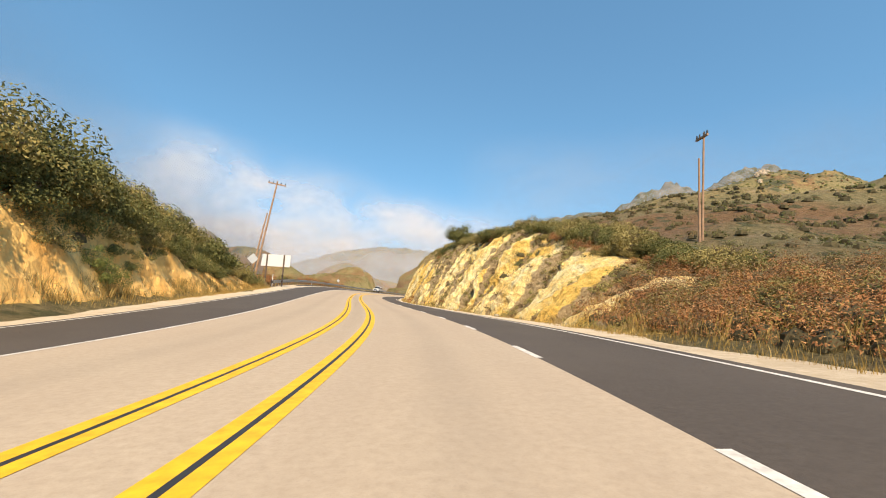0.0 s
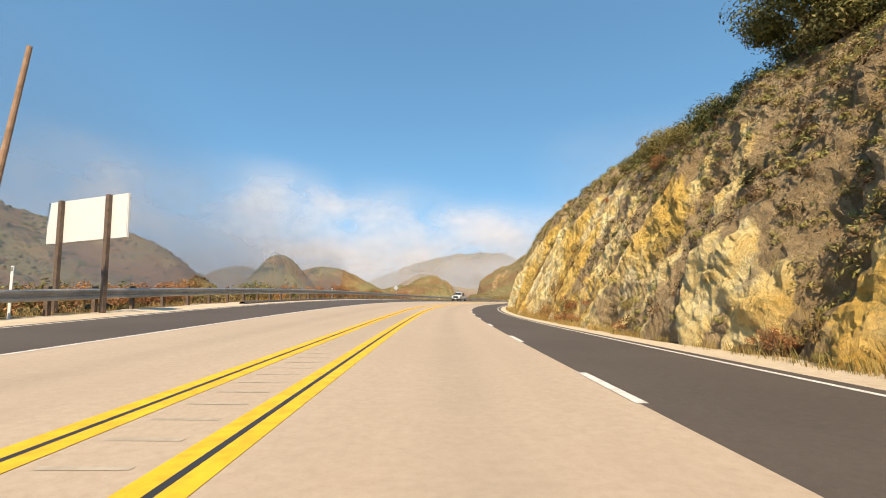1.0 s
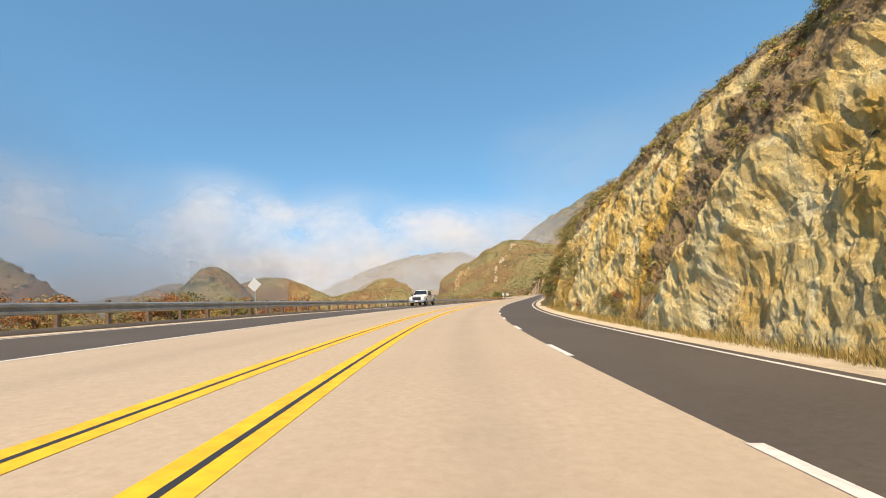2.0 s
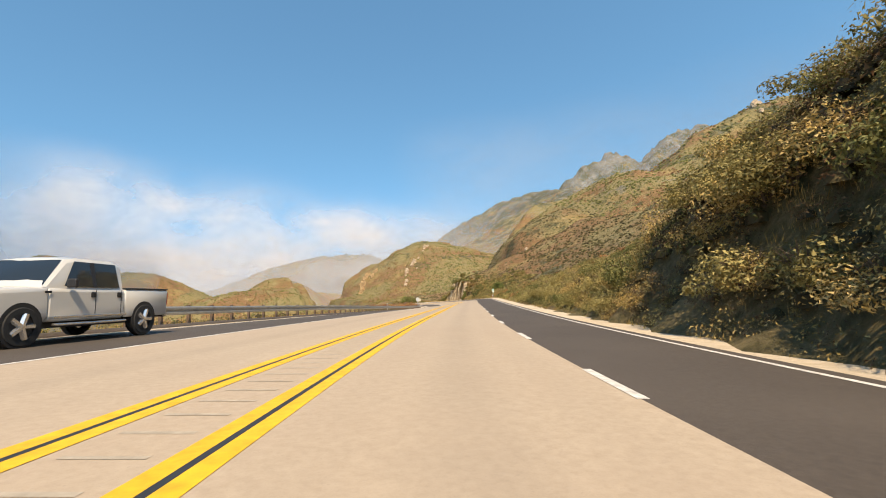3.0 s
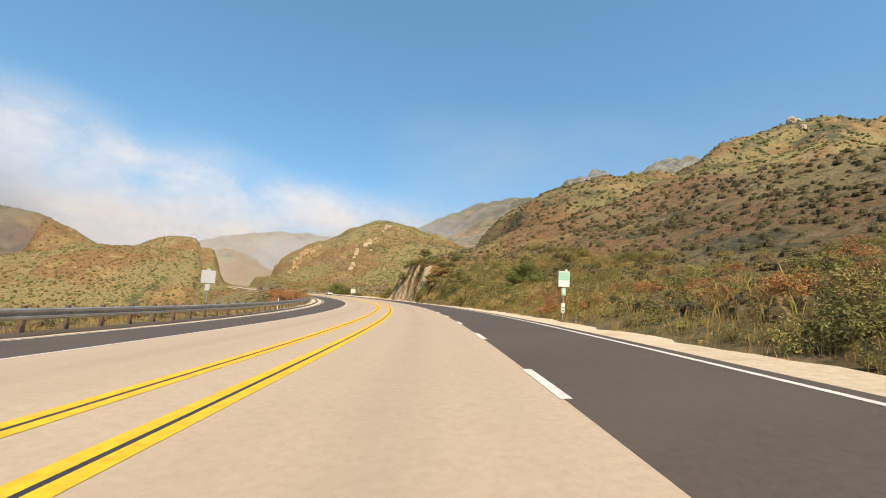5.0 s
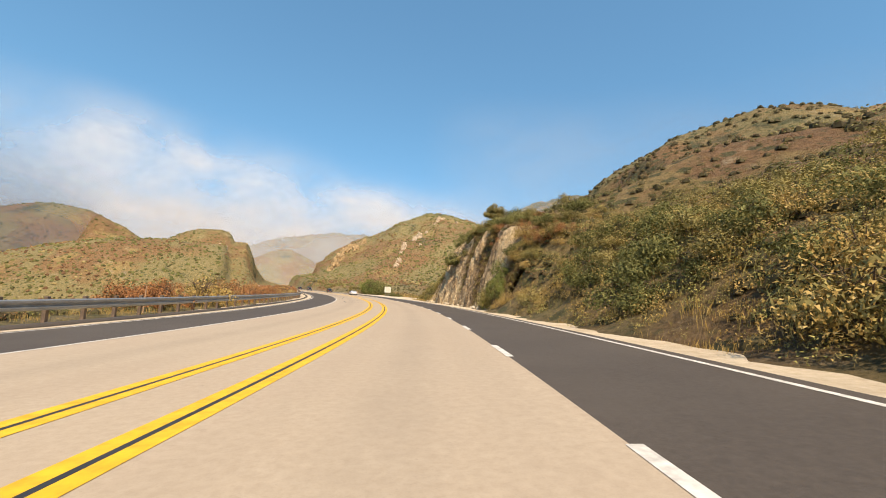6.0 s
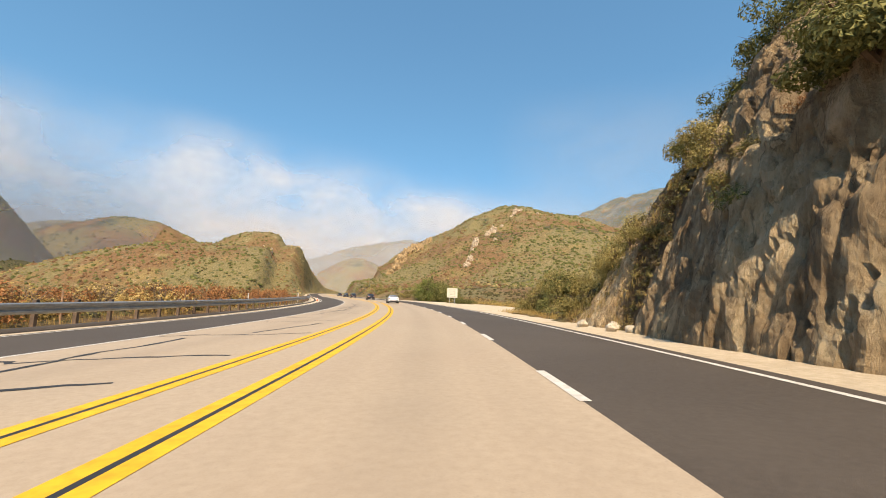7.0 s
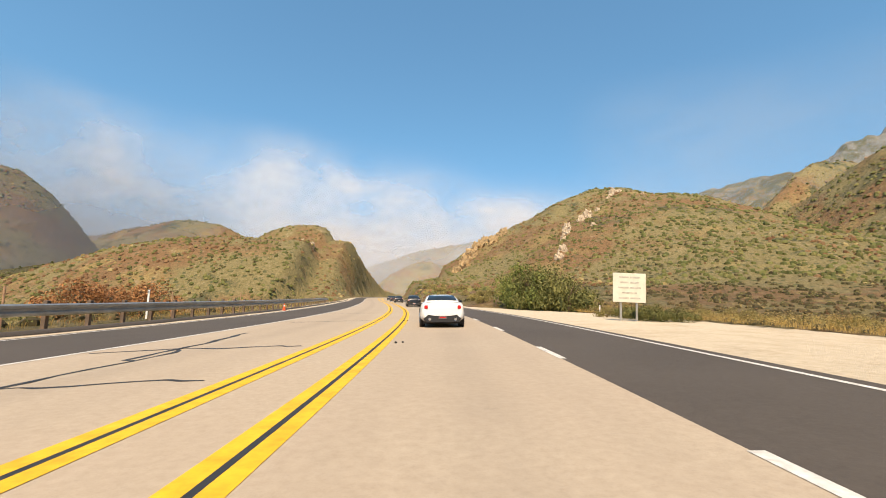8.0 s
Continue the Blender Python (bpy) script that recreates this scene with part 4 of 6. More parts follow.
# the brushy slope
plant_row(GREENS[:1] + OLIVES + GOLDS[:1], 134, 160, 5.4, 9.0, 80, (0.7, 1.2), 106)
plant_row(GOLDS[:1] + RUSTS + OLIVES + GREENS[:1], 160, 220, 5.5, 9.0, 120, (0.4, 0.85), 128)
plant_row(GREENS[:1] + OLIVES + GOLDS[:1], 220, 240, 5.4, 9.0, 60, (0.7, 1.25), 129)
plant_row(OLIVES + GREENS[:1] + GOLDS, 134, 158, 8.5, 18, 60, (0.8, 1.4), 107)
plant_row(OLIVES + GREENS[:1] + RUSTS, 158, 222, 9, 18, 90, (0.45, 0.9), 130)
plant_row(OLIVES + GREENS[:1] + GOLDS, 222, 250, 8.5, 18, 60, (0.7, 1.3), 131)
plant_row(OLIVES + GOLDS + GREENS, 238, 263, 5.4, 11, 84, (0.6, 1.15), 108)
plant_row(OLIVES + GOLDS + RUSTS, 257, 268, 6.3, 8.6, 40, (0.5, 0.95), 124)
plant_row(BRIGHTS + OLIVES[:1], 260.0, 262.6, 4.95, 5.5, 5, (0.75, 0.95), 109, tall=1.5, lift=0.3)
plant_row(GOLDS, 257, 260.5, 4.95, 5.4, 4, (0.6, 0.8), 110, tall=1.3)
plant_row(GREENS + OLIVES, 262, 286, 6.6, 8.4, 46, (0.5, 0.95), 111, lift=0.2)
plant_row(OLIVES + GREENS[:1], 287, 290, 5.5, 7.0, 8, (0.6, 0.9), 112, tall=1.3)
plant_row(GREENS[:1] + OLIVES[:1], 296, 300.5, 7.0, 9.6, 18, (0.85, 1.2), 132, tall=1.5)
plant_row(GREENS[:1] + OLIVES[:1], 296.8, 299.8, 7.5, 9.4, 14, (0.8, 1.1), 134, tall=1.4, lift=1.2)
plant_row(OLIVES, 291, 296, 6.2, 8.5, 8, (0.5, 0.8), 133)
# the far side of the turnout
plant_row(GREENS + BRIGHTS, 347, 353, 7.8, 12.4, 12, (2.1, 2.8), 113, tall=1.25)
plant_row(GREENS[:1] + OLIVES[:1], 330.6, 337, 8.6, 11, 12, (0.6, 0.95), 114)
plant_row(GOLDS + OLIVES, 300, 345, 14, 22, 26, (0.5, 0.9), 115)
plant_row(OLIVES, 354, 420, 6.5, 14, 30, (0.7, 1.3), 116)
# the bank across the road
plant_row(GREENS + OLIVES[:2], -12, 46, -16.0, -12.4, 130, (1.2, 2.0), 117)
plant_row(OLIVES[:2] + GREENS[:1], -6, 44, -13.4, -12.2, 56, (0.7, 1.1), 135, lift=-0.2)
plant_row(GREENS + OLIVES[:1], 4, 22, -15.0, -12.8, 22, (1.8, 2.4), 136)
plant_row(GREENS + OLIVES[:1], 10, 48, -12.9, -11.3, 52, (0.55, 1.0), 118, lift=0.2)
plant_row(BRIGHTS[:1], 16, 19, -11.6, -11.2, 2, (0.7, 0.85), 119)
plant_row(RUSTS + RUSTS + GREENS[:1] + OLIVES[:1], 48, 110, -16, -12.0, 76, (1.0, 1.6), 120, lift=0.3)
plant_row(RUSTS + RUSTS + GOLDS[:1], 255, 335, -15, -12.0, 64, (1.2, 1.9), 121, lift=0.2)


def plant_at(src, s, u, up, size, turn, tall=1.0):
    """One plant rooted at a given height above the road, on a ledge."""
    c = copy_thing(src, pose(0, 0, 0))
    p = road_xyz(s, u, up)
    p[2] = min(p[2], float(land(p[:1], p[1:2])[0]) + 0.45)
    c.matrix_basis = pose(*p, 0, 0, turn) @ Matrix.Diagonal((size, size, size * tall, 1))


# ledges of the cliff
for k, (src, s, u, up, size) in enumerate(((GREENS[0], 280.6, 5.75, 3.0, 0.62), (OLIVES[1], 281.2, 5.9, 3.1, 0.5), (OLIVES[0], 281.6, 6.1, 4.5, 0.75), (OLIVES[2], 282.6, 6.4, 4.7, 0.7), (GREENS[1], 282.2, 6.8, 5.1, 0.75),
                                           (OLIVES[1], 280.6, 6.0, 4.9, 0.5), (RUSTS[0], 279.8, 6.1, 5.4, 0.4), (OLIVES[0], 286.0, 6.2, 3.4, 0.6), (OLIVES[2], 284.8, 6.0, 3.9, 0.45), (OLIVES[1], 277.0, 6.2, 5.6, 0.6), (GREENS[2], 275.5, 6.3, 5.8, 0.6))):
    plant_at(src, s, u - 0.25, up, size, 70 * k)


def yucca(s, u, size):
    """A rosette of stiff narrow blades."""
    rnd = np.random.default_rng(77)
    p = road_xyz(s, u)
    plant = thing("yucca", "spiky grey-green yucca at the top of the rock cut", "yucca", pose(p[0], p[1], float(land(p[:1], p[1:2])[0]) - 0.05))
    for k in range(46):
        a, e = k * 2.4, math.radians(rnd.uniform(-5, 80))
        d = Vector((math.cos(a) * math.cos(e), math.sin(a) * math.cos(e), math.sin(e)))
        side = Vector((-math.sin(a), math.cos(a), 0)) * size * 0.028
        up = side.normalized().cross(d) * size * -0.012
        root, mid, tip = Vector((0, 0, size * 0.15)), Vector((0, 0, size * 0.15)) + d * size * 0.5, Vector((0, 0, size * 0.15)) + d * size * rnd.uniform(0.85, 1.1)
        bm = bmesh.new()
        r = [bm.verts.new(q) for q in (root - side, root + up, root + side, mid - side, mid + up, mid + side)]
        t = bm.verts.new(tip)
        for f in ((0, 1, 4, 3), (1, 2, 5, 4), (2, 0, 3, 5)):
            bm.faces.new([r[i] for i in f])
        for f in ((3, 4), (4, 5), (5, 3)):
            bm.faces.new([r[f[0]], r[f[1]], t])
        part("leaf_blade", bm, LEAF_SAGE, plant)


yucca(21.8, 10.2, 0.75)


def tree(seed, label, s, u, height, crown, leaf_mat, sink=0.3, lean=0.0, up=None):
    rnd = np.random.default_rng(seed)
    p = road_xyz(s, u)
    p[2] = float(land(p[:1], p[1:2])[0]) - sink if up is None else p[2] + up
    t = thing("tree", label, "tree", pose(*p, 0, lean, 40 * seed))
    bm = bmesh.new()
    fork = height * 0.35
    tube(bm, (0, 0, 0), (0.08, 0.03, fork), 0.16, 0.11, 8)
    for k in range(6):
        a = k * 1.05 + rnd.uniform(-0.3, 0.3)
        q = Vector((math.cos(a) * crown * 0.45, math.sin(a) * crown * 0.45, height * rnd.uniform(0.55, 0.75)))
        tube(bm, (0.08, 0.03, fork * 0.95), q, 0.08, 0.045, 6)
        tube(bm, q, q + Vector((math.cos(a + 0.6) * crown * 0.4, math.sin(a + 0.6) * crown * 0.4, height * 0.2)), 0.045, 0.015, 5)
    part("trunk", bm, TWIG, t, "grey forked trunk and limbs")
    v, f = crown_arrays(rnd, 46, 420, (crown, crown, height * 0.42), crown * 0.32, 0.042)
    v[:, 2] += height * 0.48
    part_mesh("crown", mesh_arrays("crown", v, f, leaf_mat), t)
    return t


tree(1, "dark green oak tree on top of the cliff", 278.3, 5.9, 2.6, 1.25, LEAF_GREEN, up=2.7)
tree(2, "slender green tree at the edge of the cliff", 274, 8.2, 2.9, 1.0, LEAF_OLIVE, lean=-8)
tree(3, "dark green oak tree above the yellow rock cut", 49.2, 9.0, 3.6, 1.9, LEAF_GREEN, sink=0.9)
tree(4, "bright green young tree on the brushy slope", 229, 8.8, 3.3, 1.5, LEAF_BRIGHT, sink=1.0)


def mound_arrays(centres, size, rnd):
    """Low uneven mounds of foliage, each with its own outline."""
    n, k = len(centres), 6
    a = np.arange(k) * (2 * math.pi / k) + rnd.uniform(0, 2 * math.pi, (n, 1))
    rings = []
    for r, h in ((1.0, -0.2), (0.75, 0.52)):
        w = r * size[:, None] * rnd.uniform(0.7, 1.25, (n, k))
        rings.append(np.stack([np.cos(a) * w, np.sin(a) * w, size[:, None] * h * rnd.uniform(0.75, 1.25, (n, k))], -1))
    top = np.stack([rnd.normal(scale=0.15, size=n) * size, rnd.normal(scale=0.15, size=n) * size, size * rnd.uniform(0.75, 1.0, n)], -1)[:, None]
    v = np.concatenate([*rings, top], 1) + centres[:, None]
    j = np.arange(k)
    j1 = (j + 1) % k
    f = [np.stack([j, j1, k + j1], 1), np.stack([j, k + j1, k + j], 1)]
    f.append(np.stack([k + j, k + j1, np.full(k, 2 * k)], 1))
    f = np.concatenate(f)
    return v.reshape(-1, 3), (f[None] + (np.arange(n) * (2 * k + 1))[:, None, None]).reshape(-1, 3)


def brush_cover(count, seed, lo, hi, band, leaves, leaf, size, names, heart=0.7):
    """Chaparral over the slopes: many leaf clumps, joined by colour."""
    rnd = np.random.default_rng(seed)
    s = rnd.uniform(-10, 330, count)
    ang = rnd.uniform(-62, 62, count)
    r = np.exp(rnd.uniform(math.log(lo), math.log(hi), count))
    h = on_line(LINE_H, s) - np.radians(ang)
    x, y = on_line(LINE_X, s) - np.sin(h) * r, on_line(LINE_Y, s) + np.cos(h) * r
    ss, u = road_su(x, y)
    away = np.where(u < 0, -u - 11, u - 5)
    ok = (u < -11.8) | (u > 5.9)
    ok &= (away > band[0]) & (away < band[1]) | (ss > 385) & (band[1] > 200)
    ok &= ~((ss > 298) & (ss < 356) & (u > 0) & (u < 14.5))
    face = ((ss > 9) & (ss < 110) | (ss > 261) & (ss < 288)) & (u > 0) & (u < 5.2 + cut_width(ss))
    ok &= ~face | (rnd.random(count) < 0.10)
    x, y, u, ss, away = x[ok], y[ok], u[ok], ss[ok], away[ok]
    z = land(x, y)
    size = rnd.uniform(*size, len(x)) * np.clip(0.75 + away / 260, 0.75, 1.9)
    patch = fbm(x * 0.03, y * 0.03, 4, 31) * 2.2 + rnd.normal(scale=0.34, size=len(x)) + np.where((u < -11) & (np.abs(u) < 22), 0.35, 0) + np.where((u > 0) & (u < 40) & (ss < 16), 0.45, 0) + np.where((u > 11) & (u < 34) & (ss > 292) & (ss < 360), 0.7, 0)
    kinds = [(patch < -0.05, SCRUB_GREEN), ((patch >= -0.05) & (patch < 0.38), SCRUB_OLIVE), ((patch >= 0.38) & (patch < 0.85), SCRUB_RUST), (patch >= 0.85, SCRUB_DRY)]
    for (sel, mat), (name, label) in zip(kinds, names):
        n, k = int(sel.sum()), leaves
        at = np.stack([x[sel], y[sel], z[sel]], 1)
        v, f = mound_arrays(at, size[sel] * (heart if leaves else 1.0), rnd)
        hearts = len(f) if leaves else 0
        if leaves:
            q = rnd.normal(size=(n, k, 3))
            q /= np.linalg.norm(q, axis=2, keepdims=True)
            q[:, :, 2] = np.abs(q[:, :, 2])
            c = at[:, None, :] + q * size[sel][:, None, None] * rnd.uniform(0.55, 1.05, (n, k, 1)) * np.array([1, 1, 0.85])
            v2, f2 = leaf_quads(c.reshape(-1, 3), (q + np.array([0, 0, 0.4])).reshape(-1, 3), np.repeat(size[sel] * leaf, k), rnd, 0.6)
            v, f = np.concatenate([v, v2]), np.concatenate([f, f2 + len(v)])
        tagged(new(name, with_shade_cores(mesh_arrays(name, v, f, mat), SHADE_CORE, hearts)), label, "scrub", kind="stuff")


NEAR_NAMES = [("green_scrub", "dark green scrub covering the near slopes"), ("olive_scrub", "olive-brown scrub covering the near slopes"),
              ("rusty_scrub", "rust-brown dry scrub on the near slopes"), ("dry_scrub", "golden dry scrub on the near slopes")]
MID_NAMES = [("green_slope_scrub", "dark green scrub on the slopes behind"), ("olive_slope_scrub", "olive-brown scrub on the slopes behind"),
             ("rusty_slope_scrub", "rust-brown scrub on the slopes behind"), ("dry_slope_scrub", "golden dry scrub on the slopes behind")]
FAR_NAMES = [("green_hillside_scrub", "dark green scrub dotting the far hillsides"), ("olive_hillside_scrub", "olive-brown scrub dotting the far hillsides"),
             ("rusty_hillside_scrub", "rust-brown scrub on the far hillsides"), ("dry_hillside_scrub", "golden dry scrub on the far hillsides")]
brush_cover(24000, 9, 5, 60, (0, 22), 64, 0.075, (0.35, 0.85), NEAR_NAMES, 0.5)
brush_cover(40000, 10, 20, 150, (20, 75), 14, 0.17, (0.25, 0.75), MID_NAMES)
brush_cover(80000, 11, 70, 900, (70, 1000), 0, 0.36, (0.25, 0.75), FAR_NAMES)


def thicket(s0, s1, u0, u1, count, leaves, seed, kinds, low=(), size=(0.35, 0.95), lean_to=0.0):
    """A continuous tangle of brush beside the road. low: stretch where the brush stays low; lean_to moves the mixture towards the last kinds."""
    rnd = np.random.default_rng(seed)
    ss, us = rnd.uniform(s0, s1, count), u0 + (u1 - u0) * rnd.uniform(0, 1, count) ** 1.3
    p = road_xyz(ss, us)
    p[:, 2] = np.maximum(land(p[:, 0], p[:, 1]), p[:, 2] - 0.1)
    patch = fbm(p[:, 0] * 0.12, p[:, 1] * 0.12, 3, seed) * 2.4 + rnd.normal(scale=0.3, size=count) + lean_to
    tall = np.ones(count)
    if low:
        inside = smooth01((ss - low[0]) / 10) * smooth01((low[1] - ss) / 10)
        tall, patch = 1.1 - 0.5 * inside, patch + 0.12 * inside
    order = np.clip(((patch + 0.75) / 1.5 * len(kinds)).astype(int), 0, len(kinds) - 1)
    for k, (name, label, mat) in enumerate(kinds):
        c = p[order == k]
        n = len(c)
        each = rnd.uniform(*size, n) * tall[order == k]
        # small inner mounds in the dark shade colour, under the leaves
        v, f = mound_arrays(c, each * 0.4, rnd)
        q = rnd.normal(size=(n, leaves, 3))
        q /= np.linalg.norm(q, axis=2, keepdims=True)
        q[:, :, 2] = np.abs(q[:, :, 2])
        at = c[:, None, :] + q * each[:, None, None] * rnd.uniform(0.4, 1.12, (n, leaves, 1)) * np.array([1, 1, 1.05])
        v2, f2 = leaf_quads(at.reshape(-1, 3), (q + np.array([0, 0, 0.3])).reshape(-1, 3), np.repeat(0.014 + each * 0.021, leaves), rnd, 0.5)
        tagged(new(name, with_shade_cores(mesh_arrays(name, np.concatenate([v, v2]), np.concatenate([f, f2 + len(v)]), mat), SHADE_CORE, len(f))), label, "brush", kind="stuff")


thicket(132, 258, 4.95, 15, 2800, 230, 81, [
    ("green_thicket", "dark green tangle of brush beside the road", LEAF_GREEN), ("olive_thicket", "olive tangle of brush beside the road", LEAF_OLIVE),
    ("sage_thicket", "pale grey-green sage tangle beside the road", LEAF_SAGE), ("golden_thicket", "golden dry tangle of brush beside the road", LEAF_GOLD)], (158, 224), (0.25, 0.62), -0.12)
thicket(108, 133, 4.85, 9.5, 600, 200, 84, [
    ("olive_overgrowth", "olive brush hanging over the steep end of the cut", LEAF_OLIVE), ("dead_overgrowth", "dead brown brush on the steep end of the cut", TWIG_BRUSH),
    ("golden_overgrowth", "golden dry brush on the steep end of the cut", LEAF_GOLD)], size=(0.3, 0.7), lean_to=0.1)
thicket(312, 348, 12.5, 21, 700, 120, 85, [
    ("turnout_brush", "olive brush behind the turnout", LEAF_OLIVE), ("turnout_dry_brush", "golden dry brush behind the turnout", LEAF_GOLD),
    ("turnout_pale_brush", "pale dry grass tufts behind the turnout", SCRUB_DRY)], size=(0.2, 0.45), lean_to=0.45)
# rust-red brush at the near end of the cut, and the dry scree below it
thicket(-12, 15, 5.4, 17, 900, 230, 82, [
    ("olive_tangle", "olive brush at the near end of the cut", LEAF_OLIVE), ("dead_tangle", "dead brown brush at the near end of the cut", TWIG_BRUSH),
    ("rusty_tangle", "rust-red dry brush at the near end of the cut", LEAF_RUST)], size=(0.4, 0.8), lean_to=0.35)
thicket(61, 76, 4.9, 6.6, 320, 230, 83, [
    ("green_tuft", "green weeds on the scree below the cut", LEAF_OLIVE), ("golden_tuft", "golden dry brush on the scree below the cut", LEAF_GOLD),
    ("orange_tuft", "orange-brown dry brush on the scree below the cut", LEAF_RUST)], size=(0.25, 0.55), lean_to=0.1)


def grass_cover(name, label, mat, stretches, seed, height, width=0.012):
    rnd = np.random.default_rng(seed)
    vs, fs, n0 = [], [], 0
    for s0, s1, u0, u1, count in stretches:
        ss, us = rnd.uniform(s0, s1, count), rnd.uniform(u0, u1, count)
        p = road_xyz(ss, us)
        zz = np.maximum(land(p[:, 0], p[:, 1]), p[:, 2] - 0.05)
        for k in range(count):
            v, f = blades_arrays(rnd, 9, 0.20, height * rnd.uniform(0.5, 1.2), width)
            vs.append(v + (p[k, 0], p[k, 1], zz[k]))
            fs.append(f + n0)
            n0 += len(v)
    tagged(new(name, mesh_arrays(name, np.concatenate(vs), np.concatenate(fs), mat)), label, "grass", kind="stuff")


grass_cover("roadside_grass", "golden dry grass along the foot of the cuts", LEAF_GOLD,
            [(-4, 50, 4.6, 5.3, 1100), (50, 112, 4.45, 5.3, 3000), (110, 260, 4.6, 6.2, 2000), (284, 300, 5, 8, 700), (300, 356, 11.5, 22, 3600), (-10, 48, -11.3, -10.35, 5000), (48, 380, -12.6, -10.9, 2600)], 61, 0.22, 0.004)
grass_cover("tall_grass", "tall golden grass on the scree below the cut", LEAF_GOLD, [(62, 84, 4.6, 6.0, 1100)], 63, 0.46, 0.004)
grass_cover("roadside_weeds", "olive green weeds along the foot of the cuts", LEAF_OLIVE,
            [(20, 66, 4.5, 5.1, 400), (66, 110, 4.4, 4.9, 900), (130, 258, 5.0, 6.2, 500), (284, 290, 5, 6.5, 90), (-6, 46, -11.3, -10.5, 400)], 62, 0.26, 0.004)
grass_cover("slope_stalks", "tall olive stalks among the brush beside the road", LEAF_OLIVE, [(132, 258, 5.2, 9.5, 600)], 64, 0.55, 0.005)
grass_cover("dry_stalks", "tall dry golden stalks among the brush", LEAF_GOLD, [(-10, 15, 5.0, 6.5, 300), (-10, 46, -11.3, -10.6, 500), (132, 258, 5.1, 9.0, 350), (61, 78, 4.7, 6.2, 400)], 65, 0.5, 0.005)


def ledge_brush(points, soil, count, seed, kinds):
    """Low brittle brush rooted in the soil of the cut's gullies and upper edge."""
    rnd = np.random.default_rng(seed)
    p, w = points.reshape(-1, 3), np.clip(soil.reshape(-1) - 0.3, 0, 1)
    pick = p[rnd.choice(len(p), count, p=w / w.sum())]
    for k, (name, label, mat) in enumerate(kinds):
        c = pick[k::len(kinds)]
        n, leaves = len(c), 60
        size = rnd.uniform(0.10, 0.30, n)
        q = rnd.normal(size=(n, leaves, 3))
        q /= np.linalg.norm(q, axis=2, keepdims=True)
        q[:, :, 2] = np.abs(q[:, :, 2])
        at = c[:, None, :] + q * size[:, None, None] * rnd.uniform(0.2, 1.1, (n, leaves, 1)) * np.array([1, 1, 0.9])
        v, f = leaf_quads(at.reshape(-1, 3), q.reshape(-1, 3), np.repeat(0.02 + size * 0.07, leaves), rnd, 0.45)
        tagged(new(name, mesh_arrays(name, v, f, mat)), label, "brush", kind="stuff")


ledge_brush(cut_points, cut_soil, 4500, 71, [("brown_brush", "dry olive brush in the gullies of the cut", LEAF_OLIVE), ("olive_brush", "dark dead brush in the gullies of the cut", TWIG_BRUSH),
                                             ("grey_brush", "sage-green brush on the cut", LEAF_SAGE)])
ledge_brush(cliff_points, cliff_soil, 2200, 72, [("cliff_brush", "dry brown brush on the earthy end of the cliff", SCRUB_DRY), ("cliff_scrub", "olive brush on the earthy end of the cliff", LEAF_OLIVE), ("cliff_twigs", "dead twigs on the earthy end of the cliff", TWIG_BRUSH)])


# ---- roadside things ----
utility_pole(44.6, -11.5, 11.6, (0, 7), 0, True, "tall brown wooden utility pole with a crossarm", 10.15)
utility_pole(51.5, -13.5, 8.0, (0, 8), 0, False, "short brown wooden utility pole without wires", 8.1)
utility_pole(19.6, 14.4, 7.2, (0, -1), 76, True, "dark wooden utility pole on the brushy hill", 9.1, 0.6)
utility_pole(19.2, 13.9, 6.0, (0, -1), 10, False, "dark wooden stub pole on the brushy hill", 7.6, 0.6)

flat_sign("billboard", "large white billboard seen from behind on dark posts", "billboard", 52.6, -11.1, 0.0, 2.12, 3.4, 1.33, SIGN_WHITE, SIGN_WHITE, (-1.0, 1.0), turn=163, thick=0.06, post_r=0.07)


def diamond_sign(s, u, centre, size, label, face, post_mat=STEEL):
    base = road_xyz(s, u)
    base[2] = float(land(base[:1], base[1:2])[0])
    rise = float(road_xyz(s, u)[2]) + centre - base[2]
    sign = thing("diamond_sign", label, "road sign", pose(*base, 0, 0, math.degrees(float(on_line(LINE_H, s)))))
    part("panel", box(size, 0.02, size, (0, 0, rise), 0.008, rot=Matrix.Rotation(math.pi / 4, 4, "Y")), face, sign)
    part("post", box(0.07, 0.07, rise + 0.9, (0, 0.06, rise / 2 - 0.25), 0.008), post_mat, sign)
    return sign


diamond_sign(46, -12.0, 2.7, 0.75, "bare metal back of a diamond road sign", SIGN_BACK, WOOD)
diamond_sign(100, -11.0, 1.55, 0.52, "pale diamond road sign beyond the guard rail", SIGN_BACK)


def marker_post(s, u, height, label="white flexible roadside marker post"):
    base = road_xyz(s, u)
    base[2] = max(float(land(base[:1], base[1:2])[0]), base[2] - 0.6)
    top = float(road_xyz(s, u)[2]) + height - base[2]
    p = thing("marker_post", label, "marker post", pose(*base, 0, 0, math.degrees(float(on_line(LINE_H, s)))), group="marker posts")
    part("stake", box(0.07, 0.025, top + 0.3, (0, 0, top / 2 - 0.15), 0.006), SIGN_WHITE, p)
    part("reflector", box(0.05, 0.006, 0.09, (0, -0.016, top - 0.08)), STEEL, p, "small silver reflector")
    return p


for s, u, h in ((50, -10.75, 1.25), (77, -10.7, 0.85), (121, -10.7, 0.9), (178, -11.0, 1.15), (185, -11.2, 0.95), (236, -11.0, 0.95), (305, -11.0, 1.0), (338, 9.9, 0.6), (330, -11.2, 1.1)):
    marker_post(s, u, h)

